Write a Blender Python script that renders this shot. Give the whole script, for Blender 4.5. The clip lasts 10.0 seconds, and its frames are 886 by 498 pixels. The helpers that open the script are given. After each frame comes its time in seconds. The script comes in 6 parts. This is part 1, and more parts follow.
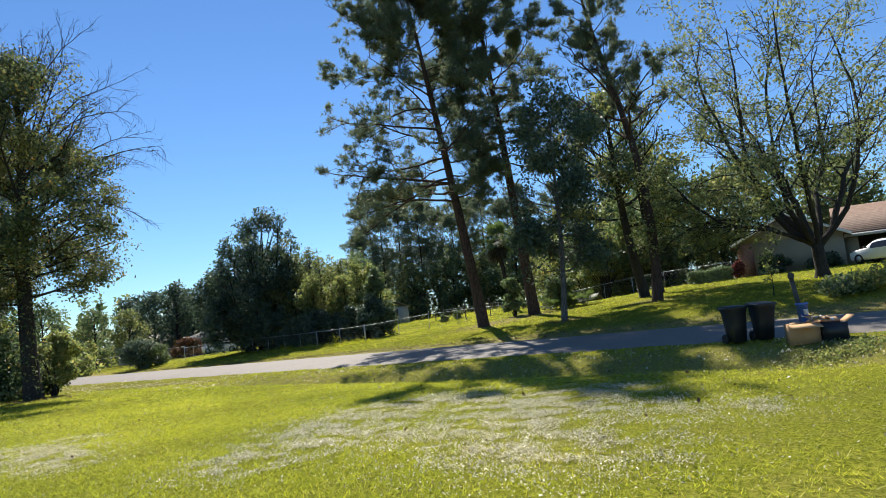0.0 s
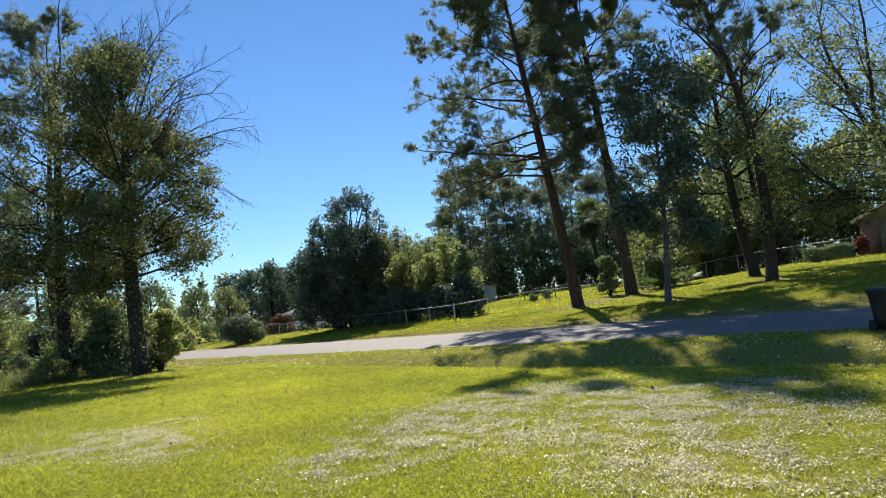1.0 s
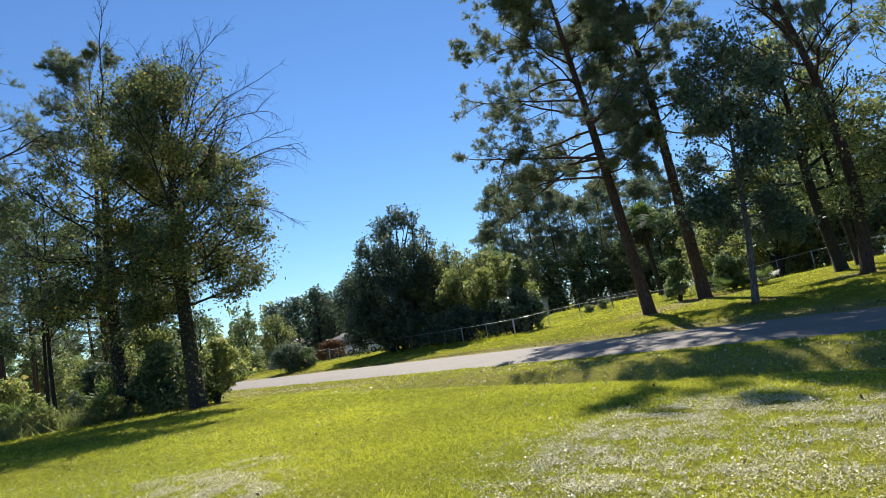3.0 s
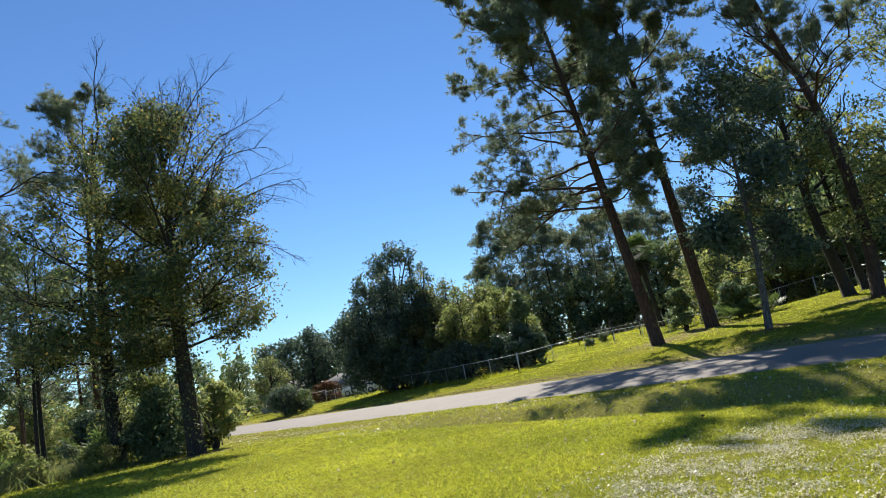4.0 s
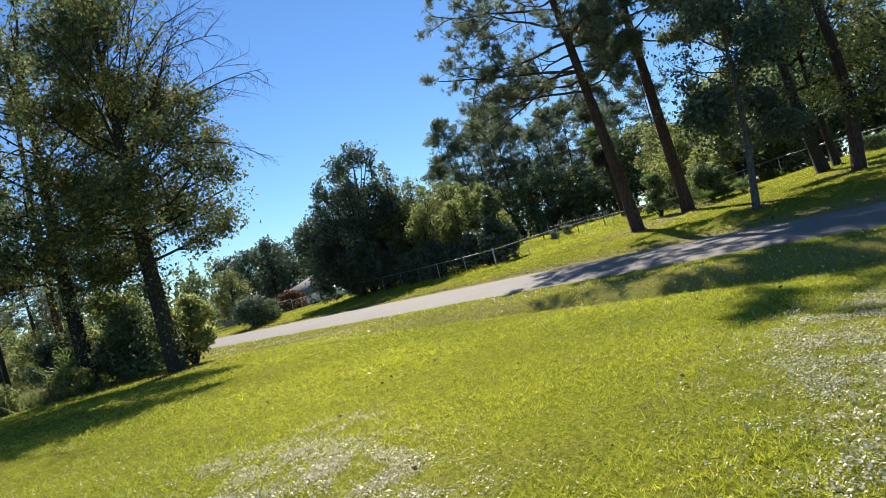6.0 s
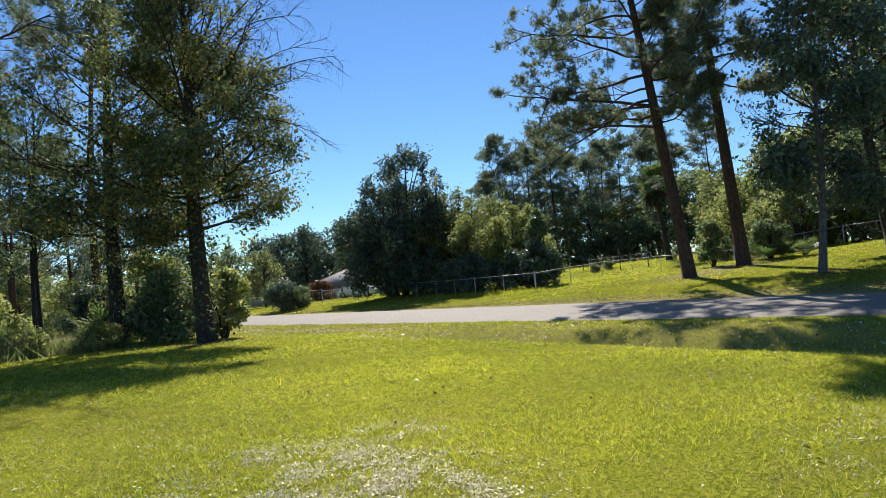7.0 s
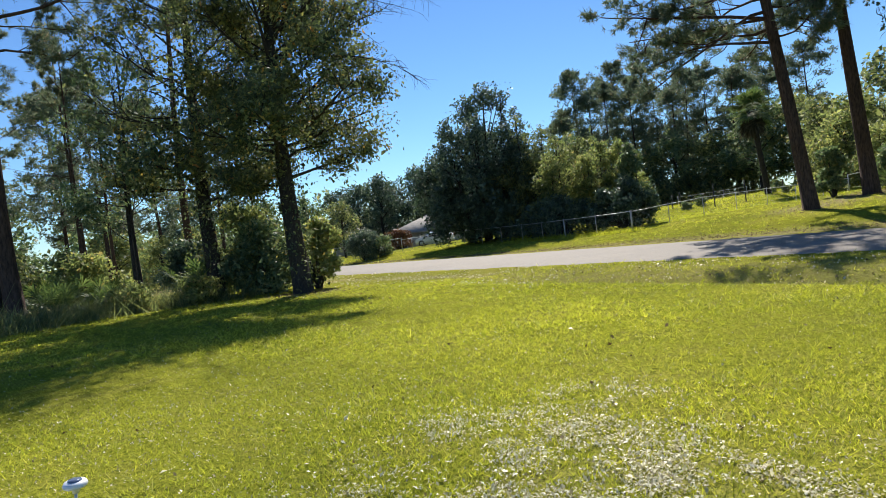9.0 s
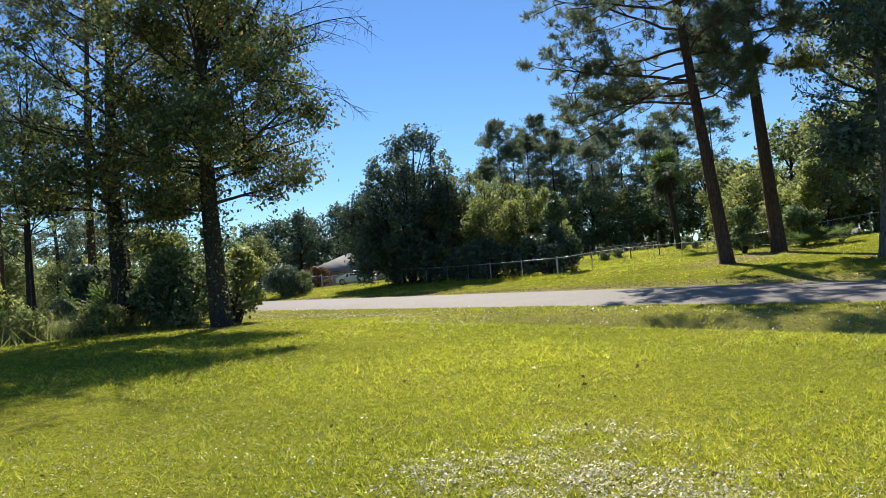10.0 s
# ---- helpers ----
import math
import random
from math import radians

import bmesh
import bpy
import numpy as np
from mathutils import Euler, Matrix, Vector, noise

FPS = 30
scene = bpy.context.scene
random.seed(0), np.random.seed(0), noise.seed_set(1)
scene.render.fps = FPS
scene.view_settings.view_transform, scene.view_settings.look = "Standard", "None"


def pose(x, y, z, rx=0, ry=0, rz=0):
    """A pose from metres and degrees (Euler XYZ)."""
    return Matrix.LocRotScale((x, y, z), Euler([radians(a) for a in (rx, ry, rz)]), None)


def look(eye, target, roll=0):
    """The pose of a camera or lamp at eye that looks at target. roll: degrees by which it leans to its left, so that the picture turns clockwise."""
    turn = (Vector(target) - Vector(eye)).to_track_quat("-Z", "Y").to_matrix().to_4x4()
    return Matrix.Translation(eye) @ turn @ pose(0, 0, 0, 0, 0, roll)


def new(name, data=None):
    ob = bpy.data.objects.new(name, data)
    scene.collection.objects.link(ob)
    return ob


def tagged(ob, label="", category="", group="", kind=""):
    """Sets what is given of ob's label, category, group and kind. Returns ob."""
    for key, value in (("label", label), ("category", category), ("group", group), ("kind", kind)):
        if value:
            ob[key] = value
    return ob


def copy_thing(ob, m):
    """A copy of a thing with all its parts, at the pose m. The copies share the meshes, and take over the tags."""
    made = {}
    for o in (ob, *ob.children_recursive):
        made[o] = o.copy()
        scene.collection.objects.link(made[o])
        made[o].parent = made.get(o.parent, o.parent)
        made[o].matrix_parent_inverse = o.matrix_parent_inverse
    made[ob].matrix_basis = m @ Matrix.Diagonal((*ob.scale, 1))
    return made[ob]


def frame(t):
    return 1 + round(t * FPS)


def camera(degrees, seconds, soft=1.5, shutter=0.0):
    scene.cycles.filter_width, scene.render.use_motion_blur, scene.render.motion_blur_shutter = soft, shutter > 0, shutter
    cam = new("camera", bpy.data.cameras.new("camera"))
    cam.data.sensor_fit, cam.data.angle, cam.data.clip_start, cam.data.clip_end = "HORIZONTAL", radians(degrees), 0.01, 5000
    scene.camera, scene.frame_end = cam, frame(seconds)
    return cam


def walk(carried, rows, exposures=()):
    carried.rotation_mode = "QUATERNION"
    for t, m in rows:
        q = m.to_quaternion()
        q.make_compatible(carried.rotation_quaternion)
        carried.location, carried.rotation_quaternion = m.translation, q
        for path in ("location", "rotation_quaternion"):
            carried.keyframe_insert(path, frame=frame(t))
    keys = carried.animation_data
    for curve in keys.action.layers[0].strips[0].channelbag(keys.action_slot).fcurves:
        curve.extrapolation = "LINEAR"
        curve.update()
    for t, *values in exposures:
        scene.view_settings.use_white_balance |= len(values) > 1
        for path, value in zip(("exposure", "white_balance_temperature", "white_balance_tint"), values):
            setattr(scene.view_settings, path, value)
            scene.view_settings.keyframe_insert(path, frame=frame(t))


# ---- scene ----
cam = camera(69.1, 10.0, soft=0.7)
PATH = [
    (0, (0.069, 0.561, 1.427), (0.069, 2.551, 1.619), -6.0),
    (0.5, (-0.077, 1.108, 1.364), (-0.21, 3.088, 1.611), -6.8),
    (1, (-0.356, 1.523, 1.519), (-0.621, 3.499, 1.671), -5.7),
    (1.5, (-0.64, 1.791, 1.47), (-0.779, 3.775, 1.685), -8.4),
    (2, (-0.959, 2.179, 1.421), (-1.085, 4.164, 1.63), -9.5),
    (2.5, (-1.273, 2.673, 1.462), (-1.643, 4.63, 1.648), -8.3),
    (4, (-2.351, 3.494, 1.461), (-2.669, 5.44, 1.797), -10.3),
    (4.5, (-2.671, 3.753, 1.452), (-2.954, 5.72, 1.68), -12.8),
    (5, (-3.102, 3.87, 1.61), (-3.226, 5.866, 1.582), -13.6),
    (5.5, (-3.548, 4.274, 1.5), (-3.74, 6.264, 1.482), -16.0),
    (7, (-4.67, 5.098, 1.524), (-4.985, 7.072, 1.593), -4.4),
    (7.5, (-4.968, 5.371, 1.497), (-5.288, 7.344, 1.551), -2.4),
    (8, (-5.367, 5.592, 1.48), (-5.912, 7.516, 1.501), -1.2),
    (8.5, (-5.712, 5.823, 1.464), (-6.366, 7.712, 1.399), -6.0),
    (9, (-6.016, 6.209, 1.453), (-6.551, 8.135, 1.379), -6.5),
    (9.5, (-6.35, 6.392, 1.439), (-6.856, 8.327, 1.425), -6.4),
    (10, (-6.708, 6.68, 1.308), (-6.98, 8.661, 1.344), -3.8),
]
walk(cam, [(t, look(eye, target, roll)) for t, eye, target, roll in PATH])

# world, sun, exposure
SUN_AZ, SUN_EL = 10.0, 43.0          # degrees to the left of +y, and above the horizon
world = bpy.data.worlds.new("sky")
scene.world = world
world.use_nodes = True
wn = world.node_tree
sky = wn.nodes.new("ShaderNodeTexSky")
sky.sky_type, sky.sun_disc = "NISHITA", False
sky.sun_elevation, sky.sun_rotation = radians(SUN_EL), radians(-SUN_AZ)
sky.altitude, sky.air_density, sky.dust_density, sky.ozone_density = 0, 1.0, 0.0, 1.6
tint = wn.nodes.new("ShaderNodeMix")
tint.data_type, tint.blend_type = "RGBA", "MULTIPLY"
tint.inputs[0].default_value, tint.inputs[7].default_value = 1.0, (0.64, 0.92, 1.24, 1)
wn.links.new(sky.outputs[0], tint.inputs[6])
wn.links.new(tint.outputs[2], wn.nodes["Background"].inputs[0])
wn.nodes["Background"].inputs[1].default_value = 0.062
scene.view_settings.exposure = 0.79
sun = new("sun", bpy.data.lights.new("sun", "SUN"))
sun.data.energy, sun.data.angle, sun.data.color = 4.6, radians(0.55), (1.0, 0.94, 0.84)
sun.matrix_world = look((0, 0, 40), (40 * math.sin(radians(SUN_AZ)), -40 * math.cos(radians(SUN_AZ)),
                                     40 - 40 * math.tan(radians(SUN_EL))))

# ---------------------------------------------------------------- helpers of this scene
rng = np.random.default_rng(7)


def mesh_np(name, verts, faces, mat, smooth=False, attr=None):
    """A mesh from arrays; faces is an array of triangles or of quads, or a list of such arrays."""
    faces = faces if isinstance(faces, list) else [faces]
    faces = [np.asarray(f, dtype=np.int32) for f in faces if len(f)]
    me = bpy.data.meshes.new(name)
    verts = np.asarray(verts, dtype=np.float32)
    me.vertices.add(len(verts))
    me.vertices.foreach_set("co", verts.ravel())
    loops = np.concatenate([f.ravel() for f in faces])
    sizes = np.concatenate([np.full(len(f), f.shape[1], dtype=np.int32) for f in faces])
    me.loops.add(len(loops))
    me.loops.foreach_set("vertex_index", loops)
    me.polygons.add(len(sizes))
    me.polygons.foreach_set("loop_start", np.concatenate([[0], np.cumsum(sizes)[:-1]]).astype(np.int32))
    if smooth:
        me.polygons.foreach_set("use_smooth", np.ones(len(sizes), dtype=bool))
    me.materials.append(mat)
    if attr:
        for key, values in attr.items():
            a = me.attributes.new(key, "FLOAT", "POINT")
            a.data.foreach_set("value", np.asarray(values, dtype=np.float32))
    me.update(calc_edges=True)
    return me


def thing(name, at=(0, 0, 0), turn=0.0, label="", category="", group="", kind=""):
    """An Empty at the thing's base, to carry its parts."""
    ob = new(name)
    ob.empty_display_size = 0.2
    ob.matrix_basis = pose(*at, 0, 0, turn)
    return tagged(ob, label, category, group, kind)


def part(name, data, mat, parent, label=""):
    """One mesh object under a thing or a part, from a bmesh or a mesh."""
    if isinstance(data, bmesh.types.BMesh):
        me = bpy.data.meshes.new(name)
        data.to_mesh(me)
        data.free()
        me.materials.append(mat)
    else:
        me = data
    ob = new(name, me)
    ob.parent = parent
    return tagged(ob, label)


class Heap:
    """Collects vertices and faces for one mesh."""

    def __init__(self):
        self.v, self.q, self.t, self.n = [], [], [], 0

    def add(self, v, quads=None, tris=None):
        v = np.asarray(v, float)
        if quads is not None and len(quads):
            self.q.append(np.asarray(quads, int) + self.n)
        if tris is not None and len(tris):
            self.t.append(np.asarray(tris, int) + self.n)
        self.v.append(v)
        self.n += len(v)
        return self

    def box(self, lo, hi, m=None):
        lo, hi = np.minimum(lo, hi), np.maximum(lo, hi)
        c = np.array([[x, y, z] for z in (lo[2], hi[2]) for y in (lo[1], hi[1]) for x in (lo[0], hi[0])], float)
        if m is not None:
            c = c @ np.array(m.to_3x3()).T + np.array(m.translation)
        return self.add(c, [[0, 2, 3, 1], [4, 5, 7, 6], [0, 1, 5, 4], [2, 6, 7, 3], [0, 4, 6, 2], [1, 3, 7, 5]])

    def tube(self, pts, radii, sides=6, cap=True):
        pts = np.asarray(pts, float)
        radii = np.broadcast_to(np.asarray(radii, float), (len(pts),))
        d = np.gradient(pts, axis=0)
        d /= np.linalg.norm(d, axis=1)[:, None] + 1e-9
        ref = np.array([0, 0, 1.0]) if abs(d[0, 2]) < 0.8 else np.array([1.0, 0, 0])
        a = np.cross(d, ref)
        a /= np.linalg.norm(a, axis=1)[:, None] + 1e-9
        b = np.cross(d, a)
        ang = np.arange(sides) * 2 * np.pi / sides
        ring = np.cos(ang)[None, :, None] * a[:, None] + np.sin(ang)[None, :, None] * b[:, None]
        v = (pts[:, None] + ring * radii[:, None, None]).reshape(-1, 3)
        k = np.arange(sides)
        n = (k + 1) % sides
        rows = np.arange(len(pts) - 1)[:, None] * sides
        quads = np.stack([rows + k, rows + n, rows + sides + n, rows + sides + k], -1).reshape(-1, 4)
        tris = None
        if cap:
            top = (len(pts) - 1) * sides
            tris = [[top, top + i, top + i + 1] for i in range(1, sides - 1)] + [[0, i + 1, i] for i in range(1, sides - 1)]
        return self.add(v, quads, tris)

    def lathe(self, profile, sides=16, m=None):
        prof = np.asarray(profile, float)
        ang = np.arange(sides) * 2 * np.pi / sides
        v = np.stack([prof[:, None, 0] * np.cos(ang), prof[:, None, 0] * np.sin(ang), np.repeat(prof[:, 1:2], sides, 1)], -1).reshape(-1, 3)
        if m is not None:
            v = v @ np.array(m.to_3x3()).T + np.array(m.translation)
        k = np.arange(sides)
        n = (k + 1) % sides
        rows = np.arange(len(prof) - 1)[:, None] * sides
        return self.add(v, np.stack([rows + k, rows + n, rows + sides + n, rows + sides + k], -1).reshape(-1, 4))

    def mesh(self, name, mat, smooth=False):
        f = ([np.concatenate(self.q)] if self.q else []) + ([np.concatenate(self.t)] if self.t else [])
        return mesh_np(name, np.concatenate(self.v), f, mat, smooth)


def sm(a, b, x):
    t = np.clip((x - a) / (b - a), 0, 1)
    return t * t * (3 - 2 * t)


# the lie of the land: a road that falls to the west, a ditch on its near side, rising ground beyond it
ROAD_SLOPE, ROAD_CROSS, ROAD_HALF = 0.79, 26.5, 3.2
ROAD_N = math.hypot(1, ROAD_SLOPE)


def across(x, y):
    """Metres from the road's centre line, positive on its far side."""
    return (np.asarray(y, float) - (ROAD_CROSS - ROAD_SLOPE * np.asarray(x, float))) / ROAD_N


def road_z(x):
    return -0.2 + 0.022 * np.clip(x, -60, 40)


def gz(x, y):
    """Height of the ground."""
    x, y = np.asarray(x, float), np.asarray(y, float)
    s = across(x, y)
    n = -s
    lawn = 0.05 - 0.02 * np.clip(y - 8, 0, 40) + 0.006 * np.clip(x, -60, 60)
    field = sm(42, 56, y)
    beyond = (0.38 + (0.065 * np.clip(x - 5.4, -60, 30) - 0.038 * np.clip(x - 16, 0, 20)) * (1 - 0.35 * field) + 0.03 * np.clip(y - 31, -5, 14)
              - 0.55 * field * sm(-12, -3, x) * sm(16, 7, x) + 0.75 * sm(57, 70, y) * sm(-12, -3, x) * sm(20, 9, x))
    road = road_z(x) - 0.02
    f = sm(ROAD_HALF, ROAD_HALF + 3.6, s)
    z = road * (1 - f) + beyond * f
    lip = 8.3 + 1.0 * sm(-8, 0, x) - 3.6 * sm(6, 9.5, x)
    low = 6.0 + 0.4 * sm(-8, 0, x) - 1.2 * sm(6, 9.5, x)
    bottom = lawn - 0.1 - 0.68 * sm(-13, -3, x) * sm(10.5, 5, x)
    verge = road - 0.1 * sm(3.2, 4.6, n)
    t = np.clip((n - 4.2) / (low - 4.2), 0, 1)
    a = verge * (1 - sm(0, 1, t)) + bottom * sm(0, 1, t)
    t = np.clip((n - low) / (lip - low), 0, 1)
    up = 0.25 * sm(0, 1, t) + 0.75 * t ** 2.2
    b = bottom * (1 - up) + lawn * up
    near = np.where(n < low, a, b)
    return np.where(s > 0, z, np.where(n < ROAD_HALF, road, near))


def g(x, y):
    return float(gz(x, y))


# ---------------------------------------------------------------- materials
def material(name):
    m = bpy.data.materials.new(name)
    m.use_nodes = True
    return m, m.node_tree, m.node_tree.nodes["Principled BSDF"]


def node(nt, kind, **inputs):
    n = nt.nodes.new(kind)
    for key, value in inputs.items():
        n.inputs[key.replace("_", " ")].default_value = value
    return n


def ramp(nt, fac, stops):
    r = nt.nodes.new("ShaderNodeValToRGB")
    while len(r.color_ramp.elements) < len(stops):
        r.color_ramp.elements.new(0.5)
    for e, (p, c) in zip(r.color_ramp.elements, stops):
        e.position, e.color = p, (*c, 1)
    nt.links.new(fac, r.inputs[0])
    return r.outputs[0]


def noise_tex(nt, scale, detail=4.0, rough=0.6, coord=None, stretch=None):
    c = nt.nodes.new("ShaderNodeTexCoord").outputs["Object"] if coord is None else coord
    if stretch:
        mp = nt.nodes.new("ShaderNodeMapping")
        mp.inputs["Scale"].default_value = stretch
        nt.links.new(c, mp.inputs[0])
        c = mp.outputs[0]
    n = node(nt, "ShaderNodeTexNoise", Scale=scale, Detail=detail, Roughness=rough)
    nt.links.new(c, n.inputs["Vector"])
    return n.outputs["Fac"]


def mix(nt, fac, a, b, mode="MIX"):
    m = nt.nodes.new("ShaderNodeMix")
    m.data_type, m.blend_type = "RGBA", mode
    for socket, value in ((m.inputs[0], fac), (m.inputs[6], a), (m.inputs[7], b)):
        if isinstance(value, (int, float)):
            socket.default_value = value
        elif isinstance(value, tuple):
            socket.default_value = (*value, 1)
        else:
            nt.links.new(value, socket)
    return m.outputs[2]


def bump(nt, bsdf, height, strength, distance):
    b = node(nt, "ShaderNodeBump", Strength=strength, Distance=distance)
    nt.links.new(height, b.inputs["Height"])
    nt.links.new(b.outputs[0], bsdf.inputs["Normal"])


def simple(name, dark, light, rough=0.6, scale=6.0, metal=0.0, bump_s=0.2, bump_d=0.01, fine=60.0, spec=0.5):
    """Two tones mixed by a broad and a fine noise, with fine relief."""
    m, nt, b = material(name)
    broad, grain = noise_tex(nt, scale, 5), noise_tex(nt, fine, 3)
    col = ramp(nt, broad, [(0.3, dark), (0.7, light)])
    nt.links.new(mix(nt, 0.35, col, ramp(nt, grain, [(0.3, dark), (0.7, light)])), b.inputs["Base Color"])
    b.inputs["Roughness"].default_value, b.inputs["Metallic"].default_value = rough, metal
    b.inputs["Specular IOR Level"].default_value = spec
    bump(nt, b, grain, bump_s, bump_d)
    return m


def leaf_material(name, stops, pass_on=0.45, rough=0.52, spec=0.38, glow=(1.15, 1.3, 0.65)):
    """Leaves that let light through, each with a tone of its own."""
    m, nt, b = material(name)
    geo = nt.nodes.new("ShaderNodeNewGeometry")
    col = ramp(nt, geo.outputs["Random Per Island"], stops)
    patch = noise_tex(nt, 0.5, 2)
    col = mix(nt, ramp(nt, patch, [(0.35, (0, 0, 0)), (0.7, (0.5, 0.5, 0.5))]), col, mix(nt, 0.5, col, stops[-2][1]))
    col = mix(nt, 1.0, col, ramp(nt, noise_tex(nt, 0.23, 3), [(0.35, (0.74, 0.78, 0.8)), (0.65, (1.12, 1.1, 1.05))]), "MULTIPLY")
    nt.links.new(col, b.inputs["Base Color"])
    b.inputs["Roughness"].default_value, b.inputs["Specular IOR Level"].default_value = rough, spec
    tr = nt.nodes.new("ShaderNodeBsdfTranslucent")
    nt.links.new(mix(nt, 0.55, col, mix(nt, 1.0, col, glow, "MULTIPLY")), tr.inputs[0])
    mx = node(nt, "ShaderNodeMixShader")
    mx.inputs[0].default_value = pass_on
    nt.links.new(b.outputs[0], mx.inputs[1])
    nt.links.new(tr.outputs[0], mx.inputs[2])
    nt.links.new(mx.outputs[0], nt.nodes["Material Output"].inputs[0])
    return m


def bark_material(name, dark, light, scale=5.0):
    m, nt, b = material(name)
    plates = noise_tex(nt, scale, 5, 0.65, stretch=(3.0, 3.0, 0.7))
    broad = noise_tex(nt, 0.8, 3)
    col = ramp(nt, plates, [(0.32, dark), (0.62, light)])
    nt.links.new(mix(nt, ramp(nt, broad, [(0.4, (0, 0, 0)), (0.7, (0.4, 0.4, 0.4))]), col, dark), b.inputs["Base Color"])
    b.inputs["Roughness"].default_value, b.inputs["Specular IOR Level"].default_value = 0.9, 0.2
    bump(nt, b, plates, 0.9, 0.05)
    return m


M_PINE_BARK = bark_material("pine_bark", (0.03, 0.021, 0.017), (0.115, 0.072, 0.056))
M_BARK = bark_material("grey_bark", (0.022, 0.019, 0.016), (0.068, 0.059, 0.05), 9.0)
M_PALEBARK = bark_material("pale_bark", (0.045, 0.04, 0.034), (0.19, 0.175, 0.155), 7.0)
M_NEEDLE = leaf_material("pine_needles", [(0, (0.068, 0.105, 0.068)), (0.5, (0.14, 0.19, 0.125)), (0.9, (0.25, 0.275, 0.195)), (1, (0.36, 0.24, 0.155))], 0.5, 0.5, 0.4, (1.1, 1.15, 0.8))
M_GUM = leaf_material("gum_leaves", [(0, (0.04, 0.066, 0.046)), (0.6, (0.095, 0.138, 0.08)), (0.9, (0.28, 0.32, 0.135)), (0.975, (0.44, 0.35, 0.1)), (1, (0.45, 0.2, 0.08))], 0.42, 0.6, 0.26, (1.15, 1.25, 0.7))
M_DARK = leaf_material("dark_leaves", [(0, (0.04, 0.07, 0.052)), (0.6, (0.085, 0.132, 0.09)), (0.9, (0.16, 0.215, 0.14)), (1, (0.25, 0.3, 0.18))], 0.36, 0.5, 0.42, (1.05, 1.1, 0.8))
M_GREEN = leaf_material("green_leaves", [(0, (0.07, 0.115, 0.066)), (0.55, (0.155, 0.215, 0.12)), (0.85, (0.29, 0.34, 0.175)), (1, (0.44, 0.39, 0.2))], 0.44, 0.55, 0.32)
M_LIGHT = leaf_material("yellow_green_leaves", [(0, (0.115, 0.15, 0.07)), (0.5, (0.24, 0.275, 0.115)), (0.9, (0.42, 0.41, 0.17)), (1, (0.48, 0.33, 0.15))], 0.64)
M_OLIVE = leaf_material("olive_leaves", [(0, (0.07, 0.095, 0.055)), (0.5, (0.165, 0.195, 0.095)), (0.9, (0.38, 0.38, 0.165)), (1, (0.42, 0.31, 0.14))], 0.55)
M_PALM = leaf_material("palm_fronds", [(0, (0.055, 0.095, 0.038)), (0.6, (0.12, 0.175, 0.062)), (0.95, (0.24, 0.28, 0.1)), (1, (0.34, 0.28, 0.12))], 0.4, 0.55, 0.3)
M_DEADPALM = leaf_material("dead_palm_fronds", [(0, (0.05, 0.042, 0.03)), (0.6, (0.1, 0.085, 0.06)), (1, (0.19, 0.16, 0.11))], 0.25, 0.7, 0.2)
M_RED = leaf_material("red_leaves", [(0, (0.07, 0.02, 0.025)), (0.5, (0.15, 0.03, 0.04)), (0.9, (0.3, 0.1, 0.1)), (1, (0.3, 0.16, 0.06))], 0.4)
M_RUST = leaf_material("rust_leaves", [(0, (0.07, 0.03, 0.02)), (0.6, (0.14, 0.05, 0.03)), (0.9, (0.2, 0.1, 0.04)), (1, (0.12, 0.12, 0.03))], 0.35)
M_BLADE = leaf_material("grass_blades", [(0, (0.07, 0.1, 0.012)), (0.35, (0.3, 0.35, 0.05)), (0.75, (0.5, 0.52, 0.075)), (0.93, (0.6, 0.57, 0.09)), (1, (0.6, 0.53, 0.24))], 0.6, 0.5, 0.25, (1.5, 1.5, 0.5))
M_LITTER = leaf_material("fallen_leaves", [(0, (0.16, 0.12, 0.06)), (0.2, (0.5, 0.44, 0.28)), (0.5, (0.7, 0.65, 0.48)), (1, (0.85, 0.82, 0.67))], 0.36, 0.45, 0.5, (1.0, 0.97, 0.78))
M_BROWNLEAF = leaf_material("brown_leaves", [(0, (0.05, 0.03, 0.018)), (0.5, (0.13, 0.08, 0.042)), (0.85, (0.22, 0.15, 0.08)), (1, (0.34, 0.27, 0.17))], 0.2, 0.5, 0.4)
M_METAL = simple("galvanised_steel", (0.34, 0.35, 0.355), (0.52, 0.53, 0.54), 0.45, 8, 0.6, 0.1, 0.002)
M_POST = simple("weathered_post", (0.05, 0.045, 0.04), (0.13, 0.12, 0.1), 0.8, 8)


